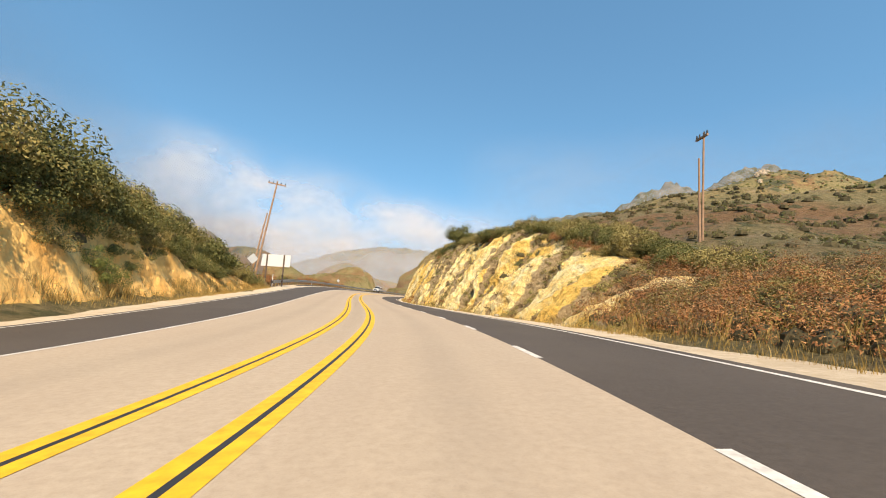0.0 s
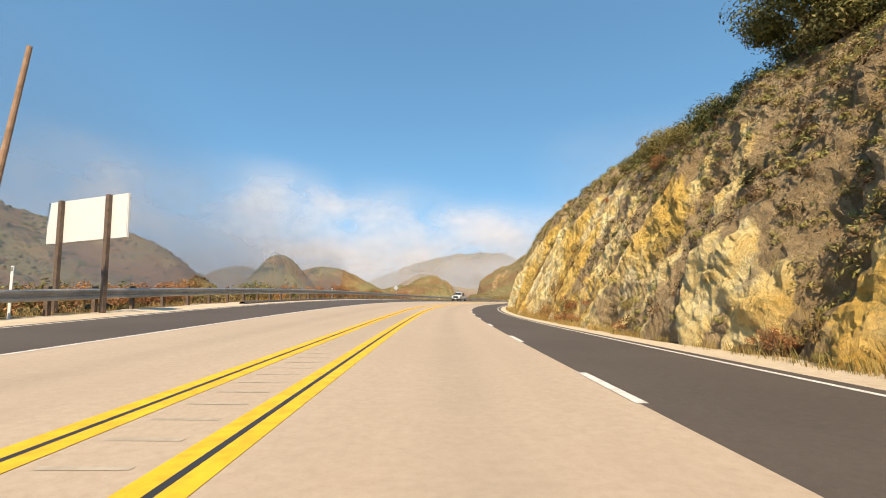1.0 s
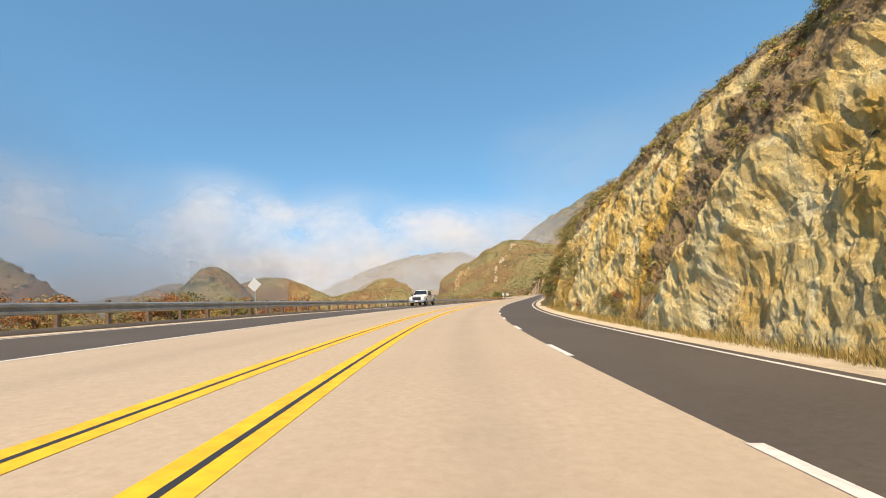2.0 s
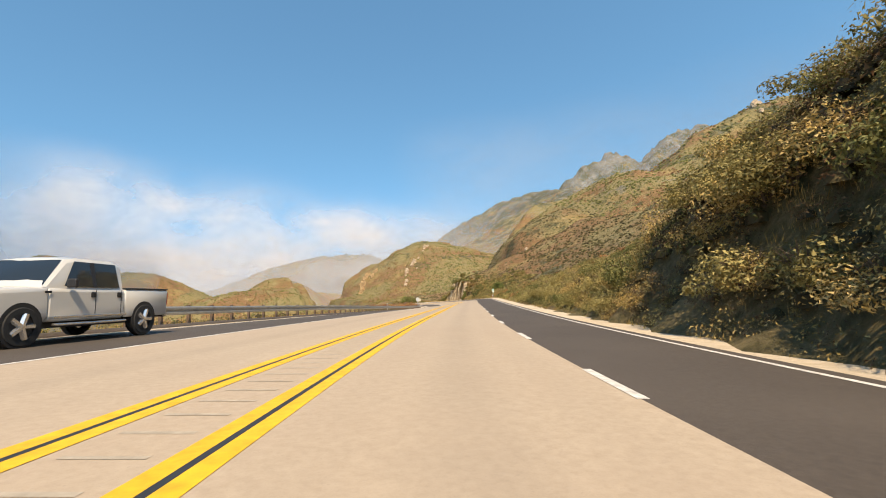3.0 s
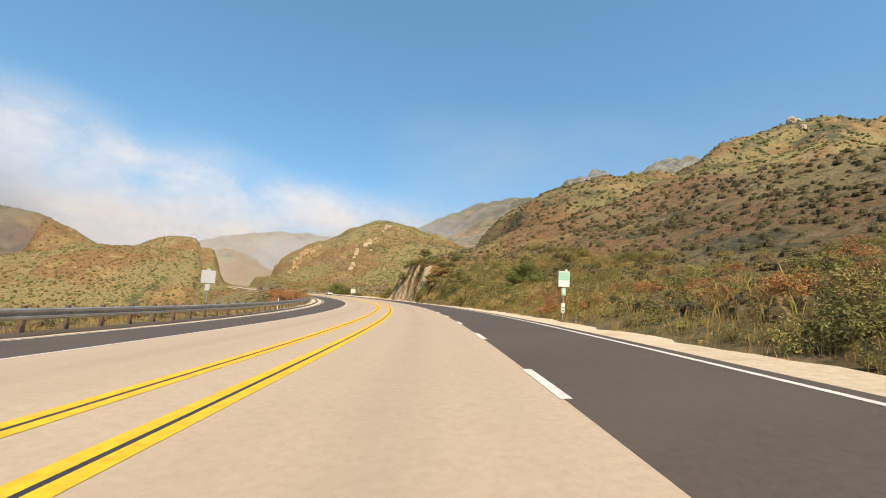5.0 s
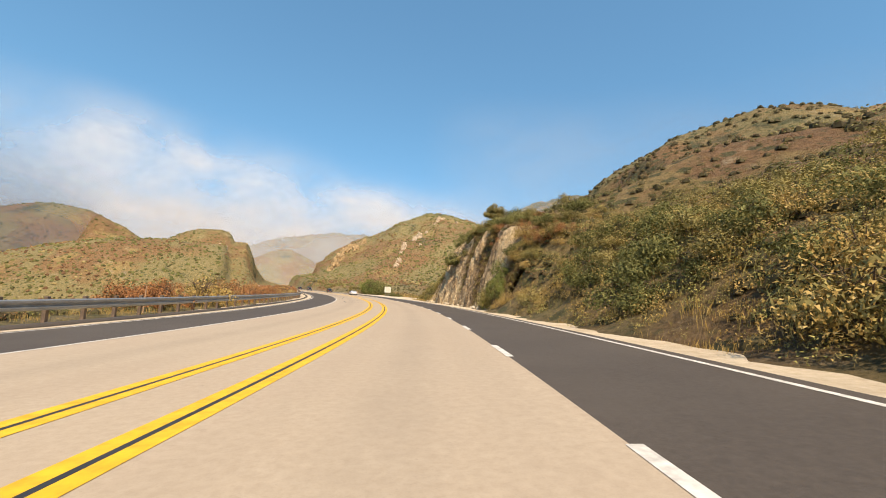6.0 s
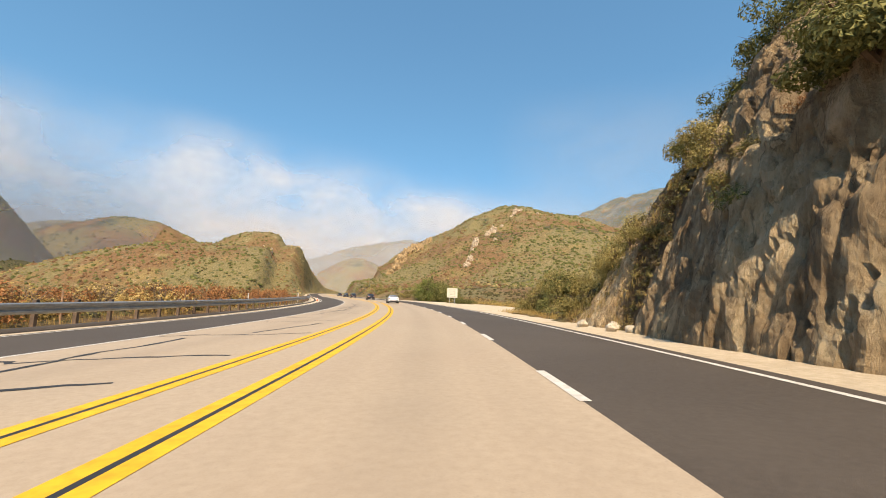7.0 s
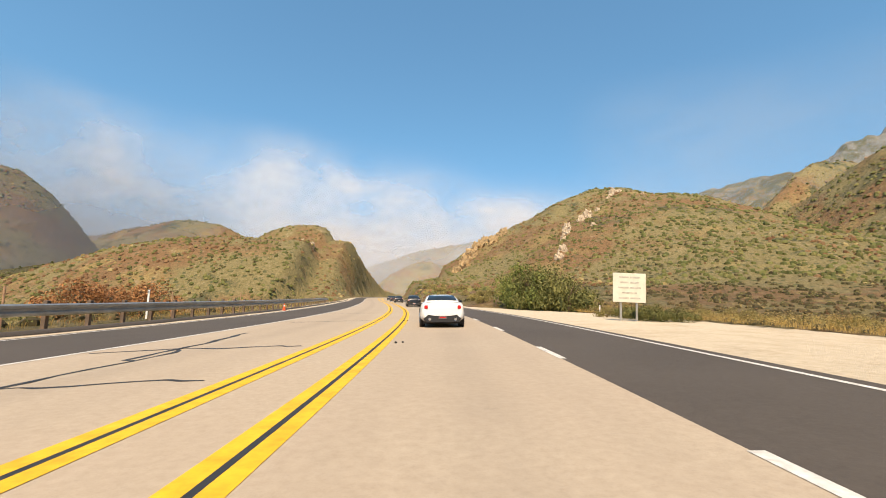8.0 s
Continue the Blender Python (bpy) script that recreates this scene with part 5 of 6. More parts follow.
for s, h in ((196, 0.95), (203, 0.9), (246, 1.0), (254, 1.1), (288, 1.0), (296, 1.15), (318, 1.0), (324, 1.1), (332, 1.05), (340, 1.1)):
    b = road_xyz(s, -11.3)
    st = thing("fence_stake", "weathered thin wooden stake behind the guard rail", "stake", pose(*b, 0, 2 * math.sin(s), 20), group="fence stakes")
    bm = bmesh.new()
    tube(bm, (0, 0, -0.9), (0, 0, h), 0.03, 0.025, 6)
    part("shaft", bm, WOOD, st)

# the tall pale sign across the road, with a small plate below it
sg = flat_sign("road_sign", "pale metal back of a road sign with a small plate", "road sign", 219.7, -11.0, 0.0, 1.75, 0.72, 0.66, SIGN_BACK, SIGN_BACK, (0.0,), turn=0, thick=0.02, post_mat=STEEL, post_r=0.03)
part("lower_plate", box(0.24, 0.02, 0.34, (0, 0, 1.53), 0.006), SIGN_BACK, sg)
part("cap", box(0.16, 0.02, 0.08, (0, 0, 2.46), 0.006), SIGN_BACK, sg)

# the green and white sign
sg = flat_sign("road_sign", "faded green and white road sign on a steel post", "road sign", 211.6, 5.25, 0.1, 1.08, 0.42, 0.58, SIGN_WHITE, SIGN_BACK, (0.0,), turn=0, thick=0.02, post_mat=STEEL, post_r=0.022)
part("green_field", box(0.38, 0.006, 0.30, (0, -0.014, 1.48), 0.0), GREEN_SIGN, sg, "pale green upper field")
part("lower_plate", box(0.17, 0.02, 0.28, (0, 0, 0.90), 0.006), GREEN_SIGN, sg, "small green route plate")
part("plate_mark", box(0.06, 0.006, 0.14, (0.0, -0.014, 0.92)), SIGN_WHITE, sg)
part("top_mark", box(0.08, 0.02, 0.07, (0.08, 0, 1.70), 0.006), SIGN_WHITE, sg)
mk = thing("object_marker", "white paddle marker with black bars", "marker", road_pose(210.9, 5.0, -0.02))
part("paddle", box(0.12, 0.02, 0.34, (0, 0, 0.42), 0.006), SIGN_WHITE, mk)
part("bar", box(0.09, 0.006, 0.03, (0, -0.014, 0.42)), BLACK, mk)
part("bar", box(0.09, 0.006, 0.03, (0, -0.014, 0.32)), BLACK, mk)
part("stake", box(0.04, 0.02, 0.35, (0, 0.02, 0.12)), STEEL, mk)

flat_sign("turnout_sign", "large faded white sign with five lines of worn lettering", "road sign", 330.4, 7.8, -0.40, 1.15, 1.36, 1.22, FADED_FACE, SIGN_BACK, (-0.33, 0.33), turn=-6, thick=0.03, post_mat=STEEL, post_r=0.04,
          write=text_bars((0.62, 0.58, 0.70, 0.46, 0.66), 0.055))

cone = thing("traffic_cone", "orange traffic cone with a white band", "traffic cone", road_pose(342.7, -9.35))
part("base", box(0.26, 0.26, 0.03, (0, 0, 0.015), 0.008), ORANGE, cone)
bm = bmesh.new()
tube(bm, (0, 0, 0.03), (0, 0, 0.26), 0.10, 0.055, 14)
part("body", bm, ORANGE, cone)
bm = bmesh.new()
tube(bm, (0, 0, 0.26), (0, 0, 0.36), 0.055, 0.04, 14)
part("band", bm, SIGN_WHITE, cone, "white reflective band")
bm = bmesh.new()
tube(bm, (0, 0, 0.36), (0, 0, 0.46), 0.04, 0.02, 14)
part("tip", bm, ORANGE, cone)


def stone(s, u, size, seed, name="stone", label="pale broken stone on the verge"):
    bm = bmesh.new()
    bmesh.ops.create_icosphere(bm, subdivisions=2, radius=size)
    for v in bm.verts:
        n = noise.fractal(v.co * (1.4 / size) + Vector((seed, 0, 0)), 1.0, 2.0, 3)
        v.co *= 1 + 0.35 * n
        v.co.z *= 0.8
    ob = part(name, bm, STONE)
    ob.matrix_basis = road_pose(s, u, size * 0.45, seed * 50)
    return tagged(ob, label, "stone", group="stones on the verge")


stone(71, 4.6, 0.17, 1, label="large white stone at the foot of the cut")
stone(73.4, 4.7, 0.09, 2)
for k in range(26):
    r = np.random.default_rng(300 + k)
    stone(r.uniform(258, 286), r.uniform(4.45, 5.1), r.uniform(0.05, 0.16), k + 3)
for k in range(22):
    r = np.random.default_rng(400 + k)
    stone(r.uniform(14, 110), r.uniform(4.5, 5.2), r.uniform(0.04, 0.10), k + 40)


for k, (s, u, size) in enumerate(((328.4, -1.48, 0.035), (328.6, -1.36, 0.025), (320.4, -1.22, 0.03), (320.5, -1.1, 0.022))):
    ob = stone(s, u, size, k + 80, "road_debris", "small dark scrap lying on the concrete road")
    ob.data.materials[0] = TAR
    tagged(ob, "small dark scrap lying on the concrete road", "debris", group="scraps on the road")


def low_wall(s0, s1, u, height, thick, label):
    wall = thing("retaining_wall", label, "retaining wall")
    s, k = s0, 0
    while s < s1:
        length = 1.1 + 0.35 * math.sin(k * 2.3)
        p = road_xyz(s + length / 2, u + 0.03 * math.sin(k * 5))
        bm = box(thick, length - 0.03, height + 0.5 + 0.04 * math.sin(k * 3.1), (0, 0, height / 2 - 0.25), 0.03)
        for v in bm.verts:
            v.co += Vector(noise.noise_vector(v.co * 2.1 + Vector((k, s0, 0)))) * 0.025
        part("block", bm, WALL_STONE, wall, m=pose(*p, 0, 0, math.degrees(float(on_line(LINE_H, s + length / 2)))))
        s += length
        k += 1
    return wall


low_wall(164, 173, 5.35, 0.24, 0.3, "low grey masonry wall below the brush")
low_wall(183, 192, 5.4, 0.16, 0.3, "low broken grey masonry wall below the brush")


def crack(s0, u0, s1, u1, seed, width=0.05):
    """A sealed crack in the concrete: a thin winding strip of tar."""
    rnd = np.random.default_rng(seed)
    n = 14
    k = np.linspace(0, 1, n)
    wob = np.cumsum(rnd.normal(scale=0.11, size=n))
    wob -= k * wob[-1]
    ss, us = s0 + (s1 - s0) * k + wob * 0.9, u0 + (u1 - u0) * k + wob * 0.35
    w = width * rnd.uniform(0.5, 1.3, n)
    ds, du = np.gradient(ss), np.gradient(us)
    L = np.hypot(ds, du)
    a = road_xyz(ss - du / L * w, us + ds / L * w, 0.003)
    b = road_xyz(ss + du / L * w, us - ds / L * w, 0.003)
    v = np.stack([a, b], 1).reshape(-1, 3)
    part_mesh("sealed_crack", mesh_arrays("sealed_crack", v, grid_faces(n, 2), TAR), road, "black tar-sealed crack")


crack(276, -5.6, 277.5, -3.0, 1)
crack(279, -5.7, 279.6, -2.8, 2)
crack(277, -4.6, 282.5, -4.9, 3)
crack(283, -5.6, 283.8, -2.7, 4)
crack(284, -4.0, 288, -3.3, 5)
crack(288.5, -5.6, 289.5, -3.0, 6)
crack(292, -5.5, 292.6, -4.2, 7)
crack(296, -5.5, 297, -2.9, 8)
crack(301, -5.6, 301.8, -4.0, 9)
crack(305, -5.0, 309, -4.4, 10)
crack(311, -5.6, 312, -2.8, 11)
crack(319, -5.6, 320, -2.8, 12)
crack(318, -4.5, 323, -4.9, 13)
crack(328, -5.6, 329, -2.8, 14)
crack(336, -5.6, 336.6, -3.2, 15)
for k in range(9):
    crack(297.5 + 2.3 * k, -5.65, 298.3 + 2.3 * k, -2.8, 40 + k, 0.035)
for k in range(4):
    crack(296 + 6 * k, -4.9 + 0.5 * (k % 2), 301.5 + 6 * k, -4.6 + 0.4 * (k % 3), 60 + k, 0.04)

GROOVE = plain("scuffed_concrete", (0.44, 0.375, 0.29), 0.9, grain=0.2)
gv, gf = [], []
for s in np.concatenate([np.arange(8, 60, 0.42), np.arange(118, 170, 0.42)]):
    i = len(gv)
    gv += [road_xyz(s, -2.2, 0.0025), road_xyz(s + 0.05, -2.2, 0.0025), road_xyz(s + 0.05, -1.76, 0.0025), road_xyz(s, -1.76, 0.0025)]
    gf.append((i, i + 3, i + 2, i + 1))
tagged(part_mesh("rumble_groove", mesh_arrays("rumble_groove", gv, gf, GROOVE), road), "scuffed grooves between the yellow lines", kind="stuff")



OUTCROP = plain("tan_outcrop", (0.54, 0.42, 0.29), 0.9, grain=0.5, scale=1.2, bump=0.1)


def outcrop(x, y, size, seed, label="pale rock outcrop on the scrubby hillside", tall=1.3, wide=0.8, mat=OUTCROP):
    z = float(land(np.array([x]), np.array([y]))[0])
    bm = bmesh.new()
    bmesh.ops.create_icosphere(bm, subdivisions=4, radius=size)
    for v in bm.verts:
        c = noise.voronoi(v.co * (2.2 / size) + Vector((seed * 3.1, 0, 0)))[1][0]
        v.co *= 1 + 0.35 * noise.noise(c * 5) + 0.4 * noise.fractal(v.co * (2 / size) + Vector((0, seed, 0)), 0.8, 2, 4)
        v.co.z *= tall
        v.co.x *= wide
    ob = part("rock_outcrop", bm, mat)
    ob.matrix_basis = pose(x, y, z - size * 0.25, 0, 0, seed * 77)
    return tagged(ob, label, "rock", group="hillside outcrops")


for k, (x, y, size) in enumerate(((142, 478, 1.3), (140, 475, 0.9), (145, 480, 0.8), (125, 457, 1.3), (123, 454, 1.5), (121, 451, 1.1), (113, 440, 1.3), (112, 437, 1.0), (110, 433, 0.8), (107, 422, 1.0), (105, 418, 1.1), (130, 462, 0.7), (137, 470, 0.6), (150, 470, 0.6), (120, 436, 0.6),
                                  (460, 395, 4.5), (452, 388, 2.6), (440, 384, 2.2), (474, 402, 2.4), (430, 372, 1.8), (33, 441, 0.7), (31, 438, 0.5), (30, 444, 0.5), (82, 75, 0.6), (92, 88, 0.8), (75, 90, 0.5), (100, 70, 0.7),
                                  (240, 268, 1.5), (246, 262, 1.1), (262, 262, 1.7), (232, 250, 1.2), (215, 262, 0.9), (120, 250, 0.6), (108, 262, 0.5))):
    outcrop(x, y, size * 1.3, k + 1)
BLUFF = plain("ochre_bluff", (0.42, 0.285, 0.14), 0.9, grain=0.5, scale=0.8, bump=0.2)
# the pale bluff where the far road passes below the hill
for k, (x, y, size) in enumerate(((79, 449, 2.0), (82, 457, 2.6), (85, 466, 3.0), (88, 475, 3.2), (92, 484, 3.0), (93, 470, 2.4), (98, 478, 2.4))):
    outcrop(x, y, size, k + 60, "ochre rock bluff at the foot of the hill", 1.3, 0.8, BLUFF)

# ---- vehicles ----


def paint(name, colour, rough=0.25, coat=0.6):
    m = plain(name, colour, rough, 0.0, 0.5, grain=0.02, scale=1.0)
    m.node_tree.nodes["Principled BSDF"].inputs["Coat Weight"].default_value = coat
    return m


WHITE_CAR = paint("white_car_paint", (0.82, 0.82, 0.82))
DARK_CAR = paint("black_car_paint", (0.02, 0.02, 0.024))
SILVER_CAR = paint("pale_silver_paint", (0.62, 0.60, 0.56), 0.3)
CAR_GLASS = plain("tinted_car_glass", (0.02, 0.025, 0.03), 0.05, 0.0, 0.6, grain=0.05)
TYRE = plain("tyre_rubber", (0.025, 0.025, 0.025), 0.85, grain=0.2)
CHROME = plain("bright_alloy", (0.65, 0.65, 0.66), 0.25, 0.9, grain=0.05)
TRIM = plain("black_plastic_trim", (0.02, 0.02, 0.022), 0.55, grain=0.1)
RED_LAMP = plain("red_lamp_lens", (0.55, 0.02, 0.02), 0.15, grain=0.05)
CLEAR_LAMP = plain("clear_lamp_lens", (0.75, 0.75, 0.73), 0.1, grain=0.05)
PLATE_DARK = plain("dark_plate", (0.16, 0.10, 0.10), 0.5, grain=0.05)
PLATE = plain("pale_plate", (0.75, 0.72, 0.70), 0.5, grain=0.05)


def loft(sections, close=True):
    """Half outlines (x, z) at stations y, mirrored and joined into a skin."""
    bm = bmesh.new()
    rings = []
    for y, half in sections:
        ring = [bm.verts.new((x, y, z)) for x, z in half]
        ring += [bm.verts.new((-x, y, z)) for x, z in reversed(half) if x > 1e-6]
        rings.append(ring)
    for a, b in zip(rings, rings[1:]):
        n = len(a)
        for i in range(n):
            bm.faces.new((a[i], a[(i + 1) % n], b[(i + 1) % n], b[i]))
    if close:
        bm.faces.new(rings[0])
        bm.faces.new(list(reversed(rings[-1])))
    return bm


def skin(a, b, c, d, n=5, bulge=0.03, at=(0, 0, 1)):
    """A gently bulged four-cornered panel."""
    bm = bmesh.new()
    a, b, c, d, at = (Vector(q) for q in (a, b, c, d, at))
    g = [[bm.verts.new(a.lerp(b, i / n).lerp(d.lerp(c, i / n), j / n) + at * bulge * math.sin(math.pi * i / n) * math.sin(math.pi * j / n)) for i in range(n + 1)] for j in range(n + 1)]
    for j in range(n):
        for i in range(n):
            bm.faces.new((g[j][i], g[j][i + 1], g[j + 1][i + 1], g[j + 1][i]))
    return bm


def wheel(parent, x, y, r, width):
    side = 1 if x > 0 else -1
    bm = bmesh.new()
    prof = [(r * 0.66, -0.5), (r * 0.93, -0.5), (r, -0.36), (r, 0.36), (r * 0.93, 0.5), (r * 0.66, 0.5)]
    n = 24
    rings = [[bm.verts.new((x + w * width, y + q * math.cos(2 * math.pi * i / n), r + q * math.sin(2 * math.pi * i / n))) for q, w in prof] for i in range(n)]
    for i in range(n):
        for j in range(len(prof)):
            bm.faces.new((rings[i][j], rings[i][(j + 1) % len(prof)], rings[(i + 1) % n][(j + 1) % len(prof)], rings[(i + 1) % n][j]))
    w = thing("wheel", "", "")
    w.parent = parent
    part("tyre", bm, TYRE, w)
    bm = bmesh.new()
    for k in range(5):
        a = 2 * math.pi * k / 5
        tube(bm, (x + side * width * 0.42, y, r), (x + side * width * 0.40, y + math.cos(a) * r * 0.66, r + math.sin(a) * r * 0.66), r * 0.15, r * 0.16, 6)
    tube(bm, (x + side * width * 0.2, y, r), (x + side * width * 0.46, y, r), r * 0.18, r * 0.15, 12)
    tube(bm, (x - side * width * 0.2, y, r), (x + side * width * 0.26, y, r), r * 0.655, r * 0.655, 20)
    part("rim", bm, CHROME, w, "bright alloy rim")


def soften(ob, levels=1, angle=30):
    """Rounded panels: smooth shading kept sharp along hard edges."""
    m = ob.modifiers.new("round", "BEVEL")
    m.width, m.segments, m.limit_method, m.angle_limit = 0.035, 2, "ANGLE", radians(angle)
    for f in ob.data.polygons:
        f.use_smooth = True
    ob.data.set_sharp_from_angle(angle=radians(38))
    return ob


def coupe(label, category, mat, m, name="coupe", tall=1.0, boot=0.98, long=4.24, lamps=True):
    """A two-door coupe or saloon, its tail at y = 0, driving towards +y."""
    car = thing(name, label, category, m)

    def half(w, low, top, tuck=0.86):
        return [(0, low), (w * 0.80, low), (w * 0.97, low + 0.12), (w, low + 0.28), (w * 0.985, (low + top) / 2 + 0.12), (w * 0.93, top - 0.08), (w * tuck, top - 0.015), (w * 0.5, top + 0.015), (0, top + 0.02)]
    b = boot
    k = long / 4.24
    body = part("body", loft([(0.0, half(0.74, 0.34, b - 0.14)), (0.05, half(0.80, 0.30, b - 0.06)), (0.22, half(0.865, 0.24, b)), (0.55, half(0.885, 0.2, b + 0.005)), (1.3 * k, half(0.885, 0.19, b - 0.01)),
                              (2.2 * k, half(0.875, 0.19, b - 0.05)), (3.1 * k, half(0.875, 0.19, b - 0.10)), (3.75 * k, half(0.86, 0.2, b - 0.22)), (4.1 * k, half(0.80, 0.22, b - 0.34)), (4.24 * k, half(0.66, 0.27, b - 0.44))]), mat, car)
    soften(body)

    def roof(w, base, top, wt):
        return [(0, base), (w, base), (w * 0.985, base + 0.02), (wt + 0.04, top - 0.07), (wt - 0.05, top - 0.015), (wt * 0.6, top + 0.01), (0, top + 0.015)]
    t = 1.27 * tall
    r0, r1, r2, r3 = 0.50, 1.25 * k, 2.0 * k, 2.95 * k
    cabin = part("cabin", loft([(r0, roof(0.72, b - 0.05, b + 0.03, 0.66)), (0.85 * k, roof(0.74, b - 0.05, (b + t) / 2 + 0.05, 0.60)), (r1, roof(0.755, b - 0.06, t, 0.55)), (r2, roof(0.755, b - 0.08, t + 0.01, 0.55)),
                                (2.4 * k, roof(0.75, b - 0.10, t - 0.07, 0.55)), (r3, roof(0.74, b - 0.14, b - 0.06, 0.68))]), mat, car, "rounded roof and pillars")
    soften(cabin)
    zr = lambda y: b + 0.03 + (t - b - 0.03) * (y - r0) / (r1 - r0)
    part("rear_window", skin((-0.60, r0 + 0.06, zr(r0 + 0.06) + 0.035), (0.60, r0 + 0.06, zr(r0 + 0.06) + 0.035), (0.50, r1 - 0.10, t - 0.015), (-0.50, r1 - 0.10, t - 0.015), 6, 0.06, (0, -0.5, 0.85)), CAR_GLASS, car, "dark rear window", True)
    part("windscreen", skin((-0.62, r3 - 0.08, b + 0.0), (0.62, r3 - 0.08, b + 0.0), (0.50, 2.35 * k, t - 0.03), (-0.50, 2.35 * k, t - 0.03), 5, 0.05, (0, 0.5, 0.85)), CAR_GLASS, car, "dark windscreen", True)
    for side in (-1, 1):
        part("side_window", skin((side * 0.765, 0.95 * k, b + 0.0), (side * 0.765, 2.6 * k, b - 0.02), (side * 0.625, 2.2 * k, t - 0.09), (side * 0.635, 1.2 * k, t - 0.09), 4, 0.01, (side, 0, 0)), CAR_GLASS, car, "dark side window")
        lamp = part("tail_lamp", box(0.24, 0.10, 0.17, (side * 0.665, 0.05, b - 0.185), 0.03, rot=Matrix.Rotation(side * 0.25, 4, "Z")), CLEAR_LAMP, car, "white and red tail lamp")
        part("lens", box(0.14, 0.06, 0.14, (side * 0.645, 0.0, b - 0.185), 0.025, rot=Matrix.Rotation(side * 0.25, 4, "Z")), RED_LAMP, lamp, "red lens")
        mir = part("mirror", box(0.15, 0.09, 0.11, (side * 0.91, 2.35 * k, b + 0.03), 0.03), TRIM, car, "door mirror")
        part("mirror_glass", box(0.12, 0.008, 0.08, (side * 0.91, 2.30 * k, b + 0.03)), CAR_GLASS, mir)
        bm = bmesh.new()
        tube(bm, (side * 0.50, -0.05, 0.33), (side * 0.50, 0.2, 0.33), 0.055, 0.055, 14)
        part("exhaust_pipe", bm, CHROME, car, "round chrome exhaust pipe")
        part("front_lamp", box(0.30, 0.16, 0.10, (side * 0.60, 4.08 * k, b - 0.40), 0.03), CLEAR_LAMP, car, "clear front lamp")
        wheel(car, side * 0.775, 0.80, 0.315, 0.21)
        wheel(car, side * 0.775, 0.80 + 2.57 * k, 0.315, 0.21)
        bm = bmesh.new()
        for y in (0.80, 0.80 + 2.57 * k):
            tube(bm, (side * 0.80, y, 0.33), (side * 0.893, y, 0.33), 0.37, 0.37, 24)
        part("wheel_arch", bm, TRIM, car, "dark wheel arch")
    part("diffuser", loft([(-0.025, [(0, 0.22), (0.62, 0.22), (0.70, 0.36), (0.56, 0.50), (0.30, 0.46), (0, 0.46)]), (0.15, [(0, 0.20), (0.66, 0.20), (0.76, 0.36), (0.60, 0.50), (0.32, 0.46), (0, 0.46)])]), TRIM, car, "black rear diffuser")
    part("plate", box(0.31, 0.012, 0.12, (0, -0.034, 0.40), 0.004), PLATE_DARK if mat is WHITE_CAR else PLATE, car, "small plate")
    part("plate_bar", box(0.22, 0.006, 0.04, (0, -0.043, 0.40)), RED_LAMP, car)
    part("boot_line", box(1.10, 0.01, 0.012, (0, 0.045, b - 0.11)), TRIM, car)
    part("boot_lip", box(1.25, 0.10, 0.03, (0, 0.22, b + 0.02), 0.012), mat, car, "slim boot lip")
    part("underbody", box(1.5, 3.7 * k, 0.12, (0, 2.1 * k, 0.21), 0.02), TRIM, car, "dark underbody")
    return car


S = 0.71


def vehicle_pose(s, u, turn=0.0, size=S):
    h = float(on_line(LINE_H, s))
    lean = math.degrees(math.asin(float(on_line(LINE_LEAN, s))))
    return pose(*road_xyz(s, u, 0.004), 0, 0, math.degrees(h) + turn) @ pose(0, 0, 0, 0, lean * (1 if turn == 0 else -1), 0) @ Matrix.Diagonal((size, size, size, 1))


coupe("white two-door coupe driving in the inner lane", "car", WHITE_CAR, vehicle_pose(324.6, -0.25))
for s, u, lab in ((353, -0.3, "black saloon car following the lane ahead"), (382, -0.2, "dark saloon car further along the road"), (399, -0.1, "dark saloon car in the line of traffic"), (420, 0.1, "small dark car in the far line of traffic")):
    coupe(lab, "car", DARK_CAR, vehicle_pose(s, u), "saloon_car", tall=1.12, boot=1.02, long=4.5)


